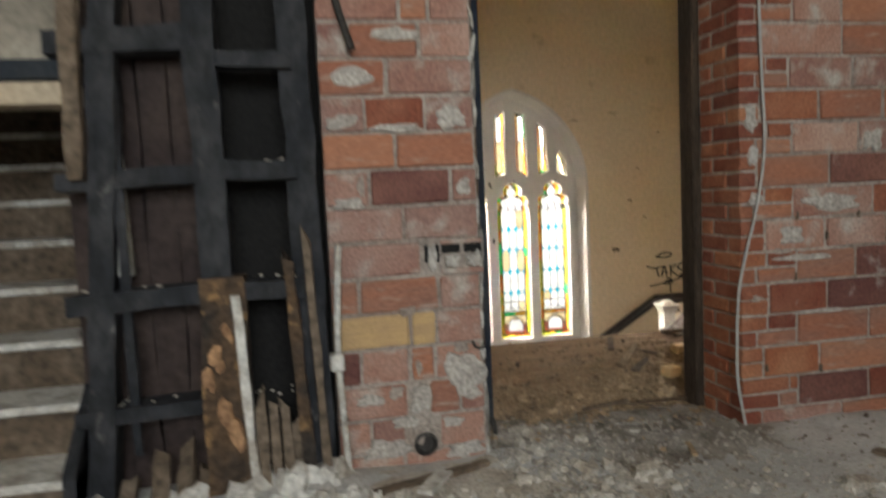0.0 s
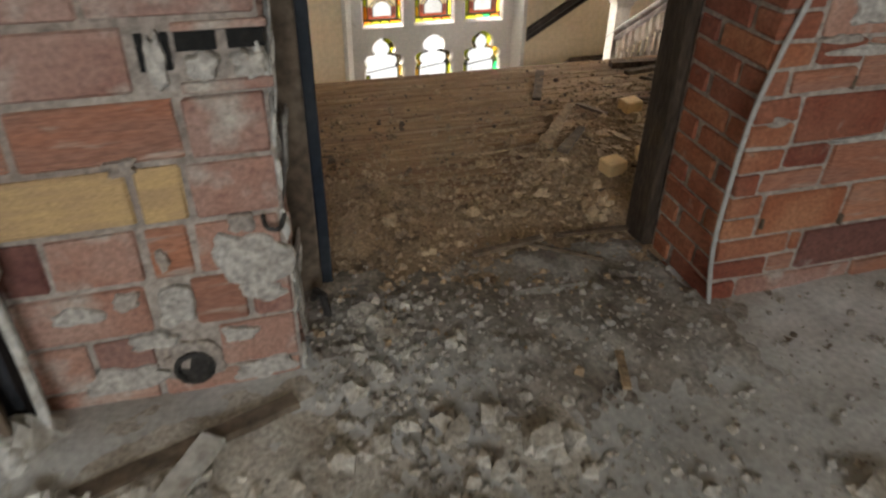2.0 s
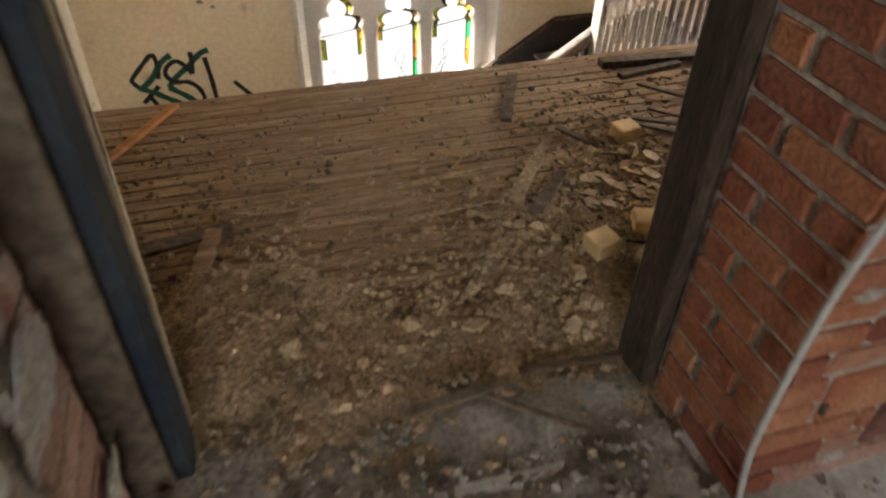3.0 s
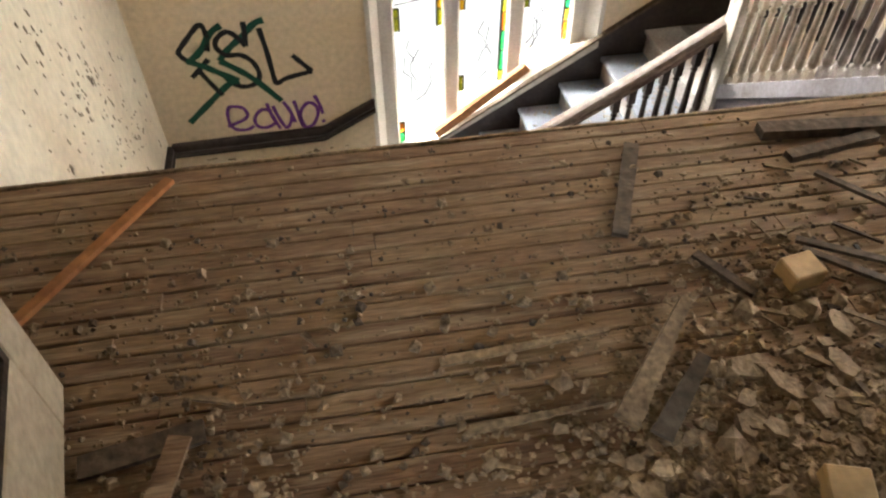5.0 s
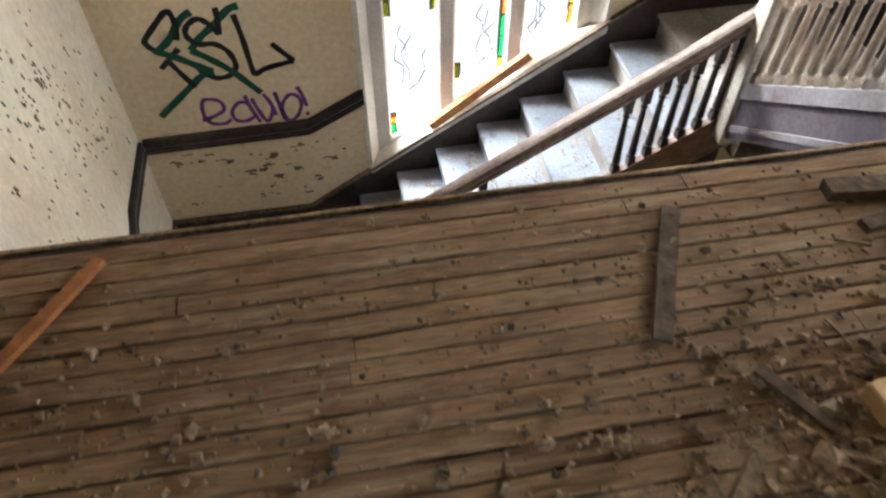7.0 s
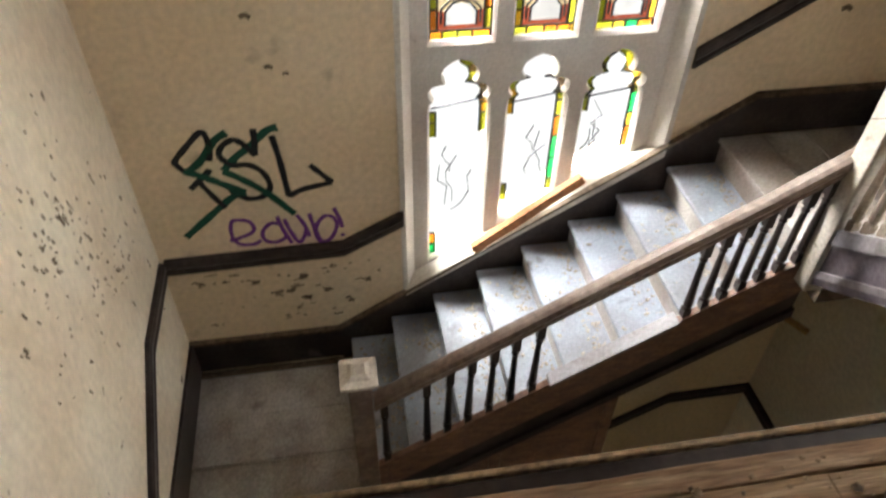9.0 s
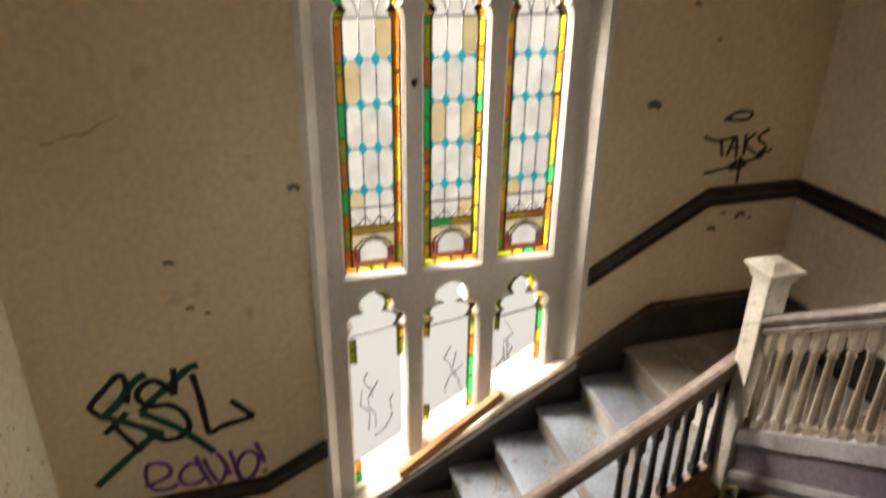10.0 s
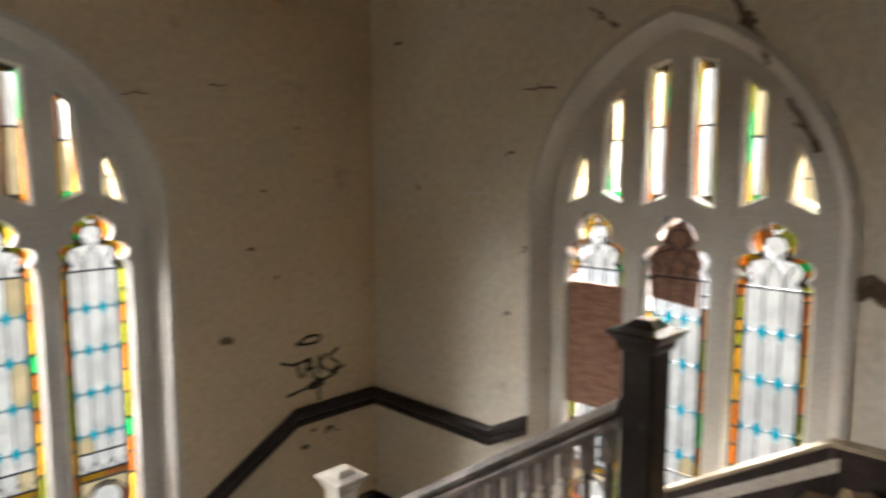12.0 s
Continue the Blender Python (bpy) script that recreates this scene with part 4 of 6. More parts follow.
part("string_rail", bm, STRING_PAINT, stair)
bm = bmesh.new()
slanted(bm, (la[0], la[1] - 0.30), (lb[0], lb[1] - 0.30), 0.05, 0.0, IN2 - 0.025, EAST - 0.004, "y")
part("soffit", bm, PANEL_PURPLE, stair)
bm = bmesh.new()
slanted(bm, (6.8, -0.93), (4.955, 0.228), 0.4, 0.0, EAST - 0.028, EAST - 0.004, "y")
part("wall_string", bm, DARK_WOOD, stair, "dark stained wall string")
bm = bmesh.new()
sweep(bm, [(0, 0), (0.045, 0), (0.045, 0.02), (0.0, 0.03)], [(EAST - 0.003, 6.8, -0.94), (EAST - 0.003, 4.955, 0.215), (EAST - 0.003, 3.6, 0.215)])
part("string_cap", bm, DOOR_PAINT, stair, "dusty cream moulded cap")
solid("baseboard_east", box(EAST - 0.026, EAST - 0.004, 3.56, 4.95, -0.02, 0.214), DARK_WOOD, "dark stained tall baseboard", "baseboard", kind="structure")

# the flight that goes on down under the upper floor
stair = thing("staircase", (1.1, 6.0, -4.0), "dark worn lower flight going down under the floor", "staircase", "stairs of the stairwell")
for k in range(1, 8):
    y, z = IN1 - 0.02 - (k - 1) * 0.27, LAND1 - k * 0.184
    part("tread", box(WEST + 0.01, 1.66, y - 0.29, y + 0.012, z - 0.032, z, 0.005), LANDING_PAINT, stair)
    part("riser", box(WEST + 0.01, 1.66, y - 0.012, y + 0.008, z, z + 0.15), LANDING_PAINT, stair)

# ---- balustrades ----
BALUSTER = [(0.017, 0.0), (0.017, 0.06), (0.021, 0.07), (0.013, 0.085), (0.018, 0.1), (0.016, 0.16), (0.0125, 0.34), (0.011, 0.4), (0.017, 0.41), (0.011, 0.425), (0.017, 0.44), (0.017, 0.56)]


def baluster(parent, x, y, z0, z1, mat, lean=0.0):
    bm = bmesh.new()
    h = z1 - z0
    add_box(bm, -0.02, 0.02, -0.02, 0.02, 0, 0.11 * h)
    lathe(bm, [(r * 1.3, 0.1 * h + (z - 0.07) / 0.37 * 0.7 * h) for r, z in BALUSTER[2:-1]], 8)
    add_box(bm, -0.02, 0.02, -0.02, 0.02, 0.795 * h, h)
    bmesh.ops.transform(bm, matrix=pose(x, y, z0, 0, lean, 0), verts=bm.verts)
    part("baluster", bm, mat, parent)


def newel(parent, x, y, z0, z1, mat, cap_mat, size=0.062, label=""):
    bm = bmesh.new()
    add_box(bm, x - size, x + size, y - size, y + size, z0, z1 - 0.085, 0.006)
    post = part("newel_post", bm, mat, parent, label)
    bm = bmesh.new()
    rows = [(size + 0.003, -0.098), (size + 0.01, -0.085), (size + 0.012, -0.068), (size + 0.028, -0.05), (size + 0.034, -0.044), (size + 0.034, -0.033), (size - 0.004, -0.024), (size - 0.022, -0.004), (size - 0.026, 0.0)]
    rings = [[bm.verts.new((x + sx * r, y + sy * r, z1 + dz)) for sx, sy in ((-1, -1), (1, -1), (1, 1), (-1, 1))] for r, dz in rows]
    for a, b in zip(rings, rings[1:]):
        strip(bm, a, b)
    bm.faces.new(rings[0]), bm.faces.new(rings[-1])
    part("cap", bm, cap_mat, post, "moulded square newel cap")


RAIL = [(-0.03, -0.1), (0.03, -0.1), (0.034, -0.075), (0.026, -0.06), (0.04, -0.05), (0.046, -0.03), (0.034, -0.008), (0.012, 0.0), (-0.012, 0.0), (-0.034, -0.008), (-0.046, -0.03),
        (-0.04, -0.05), (-0.026, -0.06), (-0.034, -0.075)]
rail1 = lambda x: -1.916 + 0.607 * (x - 1.788)
foot1 = lambda x: -2.606 + 0.63 * (x - 1.72)
bal = thing("balustrade", (2.8, IN1, LAND1), "brown handrail on dark turned balusters, several missing, with white newel posts", "balustrade", "balustrades")
newel(bal, 1.712, IN1, LAND1 - 0.2, -1.68, RAIL_WOOD, WHITE_PAINT, 0.06, "scuffed brown newel post")
newel(bal, 3.962, 6.73, LAND2 - 0.07, -0.075, WHITE_PAINT, WHITE_PAINT, 0.057, "white painted newel post")
bm = bmesh.new()
sweep(bm, RAIL, [(1.775, IN1, rail1(1.775)), (3.6, IN1, rail1(3.6)), (3.95, IN1, rail1(3.95) + 0.02)])
part("handrail", bm, RAIL_WOOD, bal, "dusty moulded brown handrail")
for x in [1.827 + 0.115 * k for k in range(8) if k != 1] + [3.394 + 0.083 * k for k in range(7)]:
    baluster(bal, x, IN1, foot1(x) - 0.01, rail1(x) - 0.085, DARK_WOOD, random.Random(int(x * 100)).uniform(-1, 1))

rail2 = lambda y: -0.349 + 0.669 * (6.713 - y)
foot2 = lambda y: la[1] + 0.669 * (la[0] - y)
bal = thing("balustrade", (IN2, 5.9, LAND2), "moulded handrail on pale turned balusters up to a dark newel", "balustrade", "balustrades")
newel(bal, 3.965, 5.17, -0.25, 0.895, DARK_WOOD, DARK_WOOD, 0.055, "near-black stained newel post")
bm = bmesh.new()
sweep(bm, RAIL, [(IN2, 6.78, rail2(6.78)), (IN2, 5.23, rail2(5.23))])
part("handrail", bm, RAIL_SHADED, bal, "dusty moulded handrail, darkened for shade")
for k in range(18):
    y = 6.64 - 0.08 * k
    # shade is in the colours: dimmed white below, dark rail wood above
    baluster(bal, IN2, y, foot2(y) - 0.005, rail2(y) - 0.085, BALUSTER_SHADED if k < 8 else RAIL_SHADED)

# wall rails
WALL_RAIL = [(0, 0), (-0.03, 0.004), (-0.034, 0.03), (-0.022, 0.045), (-0.034, 0.06), (-0.034, 0.095), (-0.024, 0.115), (0, 0.12)]


def wall_rail(line, label):
    rail = thing("wall_rail", line[0], label, "handrail", "rails on the stairwell walls")
    for name, profile in (("rail_board", WALL_RAIL[:4] + [(0, 0.045)]), ("rail_moulding", [(0, 0.047), (-0.022, 0.047)] + WALL_RAIL[4:])):
        bm = bmesh.new()
        sweep(bm, profile, line)
        part(name, bm, DARK_WOOD, rail)
    return rail


wall_rail([(2.075, NORTH - 0.002, -1.745), (1.69, NORTH - 0.002, -1.945), (WEST + 0.03, NORTH - 0.002, -1.965)], "dark stained rail board along the plaster wall")
wall_rail([(WEST + 0.002, NORTH - 0.03, -1.965), (WEST + 0.002, 7.28, -1.98), (WEST + 0.002, 5.3, -3.2)], "dark stained rail board going down the plaster wall")
wall_rail([(EAST - 0.03, NORTH - 0.002, -0.33), (4.48, NORTH - 0.002, -0.335), (3.724, NORTH - 0.002, -0.79)], "dark stained rail board rising to the corner")
wall_rail([(EAST - 0.002, 6.535, -0.185), (EAST - 0.002, 6.82, -0.335), (EAST - 0.002, NORTH - 0.002, -0.335)], "dark stained rail board beside the upper window")
wall_rail([(EAST - 0.03, NORTH - 0.002, -4.15), (4.4, NORTH - 0.002, -4.15), (3.2, NORTH - 0.002, -4.9)], "dark rail board low in the stairwell")
wall_rail([(EAST - 0.002, 6.3, -4.15), (EAST - 0.002, NORTH - 0.002, -4.15)], "dark rail board low on the side wall")

# ---- doorway ----
frame_thing = thing("door_frame", (1.83, 3.6, 0), "dark weathered door frame posts in the doorway", "door frame", kind="structure")
part("post", box(1.275, 1.37, 3.553, 3.64, -0.02, 2.18, 0.005), GREY_WOOD, frame_thing, "brown weathered frame post")
part("post", box(1.372, 1.402, 3.575, 3.675, -0.02, 2.18, 0.004), BLUE_PAINT, frame_thing, "blue-black painted stop")
# right post: shade put into its wood colour, darker than the left one
part("post", box(2.345, 2.44, 3.553, 3.665, -0.02, 2.18, 0.006), SHADED_JAMB, frame_thing, "brown weathered frame post")
part("head", box(1.275, 2.44, 3.553, 3.66, 2.18, 2.28, 0.005), SHADED_JAMB, frame_thing)
# open door leaf, turned back against the stairwell side
m = pose(1.385, 3.69, 0, 0, 0, 101.5)
leaf = thing("door", (1.385, 3.69, 0.03), "cream painted panelled door standing open, grimy", "door")
L_, H_ = 0.83, 2.06
rails = [(0, 0.1, 0.035, H_), (L_ - 0.1, L_, 0.035, H_), (0.1, L_ - 0.1, 0.035, 0.26), (0.1, L_ - 0.1, 0.92, 1.06), (0.1, L_ - 0.1, H_ - 0.12, H_)]
for i, (u0, u1, z0, z1) in enumerate(rails):
    part("stile" if i < 2 else "rail", box(u0, u1, -0.02, 0.02, z0, z1, 0.004, m), DOOR_PAINT, leaf)
for z0, z1 in ((0.26, 0.92), (1.06, H_ - 0.12)):
    part("panel", box(0.1, L_ - 0.1, -0.008, 0.008, z0, z1, 0, m), DOOR_PAINT, leaf)
    bm = bmesh.new()
    for s in (-1, 1):
        for b in ((0.1, L_ - 0.1, z0, z0 + 0.018), (0.1, L_ - 0.1, z1 - 0.018, z1), (0.1, 0.118, z0 + 0.018, z1 - 0.018), (L_ - 0.118, L_ - 0.1, z0 + 0.018, z1 - 0.018)):
            add_box(bm, b[0], b[1], s * 0.013 - 0.004, s * 0.013 + 0.004, b[2], b[3], 0, m)
    # dark moulding colours in the shade of the panel grooves
    part("moulding", bm, SHADED_JAMB, leaf, "dark panel moulding standing for the shade in the grooves")

# ---- the ruined lattice and the narrow stair ----
lattice = thing("timber_partition", (0.25, 3.2, 0), "blackened ruined timber framing with rotten studs and boards", "wall frame")


def stud(x0, x1, y0, y1, z0, z1, mat=None, lean=0.0, label="", jag=0.0):
    rng = random.Random(int((x0 * 7 + z0 * 3 + y0) * 1000))
    bm = bmesh.new()
    n = max(2, int(max(z1 - z0, (x1 - x0)) / 0.12))
    wide = (x1 - x0) > (z1 - z0)
    rings = []
    for k in range(n + 1):
        t = k / n
        j = lambda: rng.uniform(-0.006, 0.006)
        if wide:
            x = x0 + (x1 - x0) * t
            rings.append([bm.verts.new((x, y + j(), z + j() + lean * (t - 0.5))) for y, z in ((y0, z0), (y1, z0), (y1, z1), (y0, z1))])
        else:
            z = z0 + (z1 - z0) * t
            o = lean * t
            rings.append([bm.verts.new((x + o + j(), y + j(), z + (rng.uniform(-jag, jag) if k == n else 0))) for x, y in ((x0, y0), (x1, y0), (x1, y1), (x0, y1))])
    for a, b in zip(rings, rings[1:]):
        strip(bm, a, b)
    bm.faces.new(rings[0]), bm.faces.new(rings[-1])
    part("stud" if not wide else "ledger", bm, mat or CHAR, lattice, label)


stud(-0.095, -0.015, 3.15, 3.25, 0, 2.6, lean=0.19)
stud(0.045, 0.085, 3.2, 3.25, 0.8, 1.35, FLAKED_WHITE, -0.02, "flaking white batten")
stud(-0.06, -0.01, 3.1, 3.145, 1.12, 1.75, GREY_WOOD, 0.02, "greyed batten with flaking paint")
stud(0.31, 0.41, 3.16, 3.26, 0.75, 2.6, lean=-0.02)
stud(0.285, 0.43, 3.14, 3.25, 0, 0.78, ROTTEN, 0.02, "rotten post with pale broken wood")
stud(0.435, 0.46, 3.12, 3.15, 0, 0.72, FLAKED_WHITE, -0.03, "flaking white batten")
stud(0.62, 0.72, 3.2, 3.3, 0, 2.6, lean=-0.03)
stud(0.615, 0.65, 3.12, 3.17, 0.02, 0.85, ROTTEN, -0.04, "split rotten stud", 0.05)
stud(0.675, 0.697, 3.14, 3.16, 0.1, 0.9, GREY_WOOD, -0.03, "peeling white batten", 0.05)
for z, h in ((1.52, 0.08), (1.09, 0.06), (0.69, 0.065), (0.32, 0.05)):
    stud(-0.11, 0.33, 3.15, 3.27, z, z + h, lean=0.02)
for z, h in ((1.47, 0.05), (1.1, 0.06), (0.7, 0.06)):
    stud(0.4, 0.64, 3.15, 3.27, z, z + h, lean=-0.01)
for k, x in enumerate((-0.1, -0.02, 0.09, 0.17, 0.24)):
    stud(x, x + 0.055, 3.18 + 0.01 * (k % 2), 3.21 + 0.01 * (k % 2), 0.0, (0.22, 0.12, 0.16, 0.2, 0.1)[k], GREY_WOOD, 0.02, "", 0.05)
for k, x in enumerate((0.47, 0.51, 0.55, 0.585)):
    stud(x, x + 0.03, 3.13 + 0.012 * (k % 2), 3.155 + 0.012 * (k % 2), 0.0, (0.36, 0.3, 0.33, 0.28)[k], GREY_WOOD, -0.015, "", 0.06)
for k, x in enumerate((-0.09, 0.015, 0.12, 0.225)):
    stud(x, x + 0.1, 3.33, 3.35, 0, 2.6, BROWN_BOARD, 0, "dark brown board")
stud(0.055, 0.085, 3.17, 3.19, 0.2, 1.9, CHAR, 0.0)
rng = random.Random(21)
for x, z, s in ((0.34, 0.52, 0.06), (0.38, 0.6, 0.04), (0.36, 0.33, 0.07), (0.39, 0.26, 0.07), (0.31, 0.45, 0.05)):
    bm = bmesh.new()
    add_stone(bm, x, 3.135, z, s * 0.8, 0.03, s * 1.5, rng, 0, 2)
    add_stone(bm, x + 0.012, 3.135, z - s * 0.6, s * 0.5, 0.03, s * 0.9, rng, 0, 2)
    part("splinter", bm, RAW_WOOD, lattice, "pale freshly broken wood")
q = random.Random(91)
for x0, x1, z in ((-0.08, 0.3, 0.755), (0.42, 0.62, 0.76), (-0.08, 0.3, 0.37), (0.42, 0.6, 0.36), (0.42, 0.62, 1.155)):
    bm = bmesh.new()
    for k in range(9):
        w = q.uniform(0.007, 0.02)
        add_stone(bm, q.uniform(x0, x1), q.uniform(3.16, 3.25), z + q.uniform(0.0, 0.012), w, w, w * 0.6, q)
    part("dust_lumps", bm, RUBBLE, lattice, "pale plaster lumps fallen on the ledger")
solid("white_pipe", (lambda bm: (tube(bm, curve_points([(0.765, 3.2, 0.86), (0.745, 3.2, 0.5), (0.752, 3.19, 0.25), (0.76, 3.16, 0.02)]), 0.012, 8),
      add_box(bm, 0.715, 0.765, 3.17, 3.235, 0.42, 0.48, 0.006), add_box(bm, 0.745, 0.78, 3.13, 3.165, 0.005, 0.035, 0.004), bm)[-1])(bmesh.new()), FLAKED_WHITE,
      "thin white pipe with a clamp against the brickwork", "pipe")
solid("floor_under_stair", box(-1.75, -0.09, 3.552, 6.2, -0.3, -0.03), DUST, "dusty floor under the narrow stair", "floor", kind="structure")
stair = thing("narrow_staircase", (-0.85, 4.2, 0), "narrow dirty wooden staircase with dusty pale treads", "staircase")
for k in range(10):
    y, z = 3.09 + 0.25 * k, 0.18 * (k + 1)
    part("tread", box(-1.44, -0.135, y - 0.02, y + 0.262, z - 0.03, z, 0.006), FLAKED_WHITE, stair)
    part("riser", box(-1.44, -0.135, y, y + 0.018, z - 0.18, z - 0.031), GREY_WOOD, stair)

bm = bmesh.new()
slanted(bm, (3.06, 0.2), (5.56, 2.0), 0.5, 0.0, -0.134, -0.096, "y")
part("string", bm, CHAR, stair, "blackened side string")
part("string_foot", box(-0.134, -0.096, 3.055, 3.36, -0.02, 0.19, 0.004), CHAR, stair)

# ---- graffiti, drawn as thin strokes on the plaster ----
def stroke(bm, points, width, put, w=-0.0035, smooth=True):
    pts = curve_points([(u, v, 0) for u, v in points], 7) if smooth and len(points) > 2 else [Vector((u, v, 0)) for u, v in points]
    rows = []
    for i, p in enumerate(pts):
        d = (pts[min(i + 1, len(pts) - 1)] - pts[max(i - 1, 0)]).normalized()
        nrm = Vector((-d.y, d.x, 0)) * width / 2 * (0.95 + 0.08 * math.sin(i * 0.9))
        rows.append((p + nrm, p - nrm))
    loops = []
    for a, b in rows:
        loops.append([bm.verts.new(put(a.x, a.y, w)), bm.verts.new(put(b.x, b.y, w)), bm.verts.new(put(b.x, b.y, w + 0.003)), bm.verts.new(put(a.x, a.y, w + 0.003))])
    for a, b in zip(loops, loops[1:]):
        strip(bm, a, b)
    bm.faces.new(loops[0]), bm.faces.new(loops[-1])


def on_north(x, z, w=0.0):
    return Vector((x, NORTH + w, z))


def graffiti(name, strokes, width, mat, label, put=on_north):
    bm = bmesh.new()
    for pts in strokes:
        stroke(bm, pts, width, put, -0.0035 - 0.0002 * (len(bm.verts) % 7))
    return solid(name, bm, mat, label, "graffiti", "wall graffiti")


graffiti("graffiti", [[(1.018, -1.153), (1.038, -1.07), (1.03, -0.985), (1.0, -0.972), (0.92, -1.05), (0.843, -1.135), (0.85, -1.175), (0.875, -1.207)],
                      [(0.931, -1.28), (0.985, -1.387), (1.044, -1.49)], [(1.012, -1.21), (0.947, -1.273), (0.878, -1.334)],
                      [(1.283, -0.97), (1.278, -1.05), (1.269, -1.141)], [(1.269, -1.141), (1.216, -1.061), (1.162, -1.03), (1.098, -1.07), (1.08, -1.13), (1.132, -1.192), (1.222, -1.201), (1.29, -1.259), (1.316, -1.355),
                       (1.28, -1.421), (1.197, -1.44), (1.124, -1.403), (1.083, -1.337)],
                      [(1.373, -1.021), (1.394, -1.19), (1.408, -1.4), (1.425, -1.436), (1.492, -1.404), (1.668, -1.37)], [(1.668, -1.37), (1.602, -1.293), (1.554, -1.236)]],
         0.036, SPRAY_BLACK, "black sprayed letters FSL crossed out on the plaster")
graffiti("graffiti", [[(1.142, -0.982), (1.068, -1.028), (0.974, -1.149), (0.901, -1.206)], [(0.871, -1.207), (0.98, -1.265), (1.075, -1.328), (1.174, -1.388)],
                      [(1.411, -0.971), (1.348, -0.99), (1.243, -1.082), (1.155, -1.149), (1.079, -1.229)], [(1.079, -1.229), (1.174, -1.299), (1.283, -1.4), (1.427, -1.58)],
                      [(1.174, -1.388), (1.089, -1.419), (0.955, -1.531), (0.776, -1.685)], [(1.1, -1.34), (1.12, -1.38), (1.174, -1.388)]],
         0.045, SPRAY_GREEN, "green sprayed strokes over black letters")
graffiti("graffiti", [[(1.02, -1.749), (1.134, -1.709), (1.174, -1.669), (1.152, -1.608), (1.073, -1.589), (1.043, -1.629), (1.039, -1.72), (1.071, -1.78), (1.154, -1.791), (1.199, -1.764)],
                      [(1.343, -1.659), (1.279, -1.637), (1.22, -1.697), (1.225, -1.768), (1.29, -1.79), (1.364, -1.753)], [(1.32, -1.589), (1.339, -1.69), (1.38, -1.812)],
                      [(1.359, -1.616), (1.385, -1.719), (1.425, -1.809), (1.466, -1.753), (1.475, -1.685), (1.436, -1.59)], [(1.475, -1.685), (1.492, -1.77)],
                      [(1.509, -1.59), (1.525, -1.691), (1.546, -1.811), (1.616, -1.806), (1.664, -1.709), (1.65, -1.639), (1.601, -1.619), (1.551, -1.672), (1.537, -1.739), (1.557, -1.812)],
                      [(1.657, -1.564), (1.683, -1.643), (1.697, -1.722)], [(1.689, -1.773), (1.694, -1.783), (1.7, -1.795)]],
         0.026, SPRAY_PURPLE, "purple sprayed word ending in an exclamation mark")
graffiti("graffiti", [[(4.5, 0.2), (4.58, 0.245), (4.68, 0.24), (4.66, 0.2), (4.56, 0.2), (4.5, 0.215)], [(4.38, 0.11), (4.47, 0.08), (4.56, 0.09), (4.6, 0.1)], [(4.5, 0.08), (4.53, -0.02)], [(4.56, -0.02), (4.6, 0.1), (4.63, -0.04)],
                      [(4.57, 0.03), (4.64, 0.03)], [(4.67, 0.11), (4.68, -0.02)], [(4.74, 0.11), (4.68, 0.05), (4.76, -0.02)], [(4.83, 0.13), (4.76, 0.08), (4.83, 0.02), (4.77, -0.03), (4.88, 0.0)],
                      [(4.42, -0.12), (4.6, -0.09), (4.82, -0.04)], [(4.66, -0.03), (4.67, -0.2)], [(4.58, -0.1), (4.66, -0.05), (4.7, -0.09), (4.6, -0.11)]], 0.019, SPRAY_BLACK, "black marker tag TAKS with a halo on the plaster")

# ---- cables and small fixtures ----
bm = bmesh.new()
tube(bm, curve_points([(2.37, 3.235, 0.03), (2.34, 3.238, 0.2), (2.338, 3.24, 0.36), (2.347, 3.24, 0.56), (2.38, 3.24, 0.72), (2.43, 3.24, 0.9), (2.47, 3.24, 1.15), (2.46, 3.24, 1.45), (2.45, 3.24, 1.8), (2.46, 3.24, 2.4)]), 0.0065, 7)
solid("cable", bm, CABLE, "grey cable hanging down the brick corner", "cable")
bm = bmesh.new()
tube(bm, [(1.34, 3.52, 0.03), (1.345, 3.46, 0.1), (1.36, 3.44, 0.1), (1.37, 3.43, 0.02)], 0.011, 8)
solid("iron_hook", bm, IRON, "bent dark iron stub at the doorway's foot", "iron stub")
bm = bmesh.new()
tube(bm, curve_points([(1.245, 3.245, 0.47), (1.25, 3.22, 0.455), (1.275, 3.22, 0.45), (1.288, 3.24, 0.47)]), 0.005, 7)
solid("iron_hook", bm, IRON, "rusty iron hook in the brick pier", "hook")

bm = bmesh.new()
tube(bm, [(0.79, 3.235, 1.78), (0.815, 3.22, 1.66), (0.85, 3.19, 1.53)], 0.013, 8)
solid("iron_bar", bm, IRON, "dark iron bar sticking out of the brick pier", "iron bar")

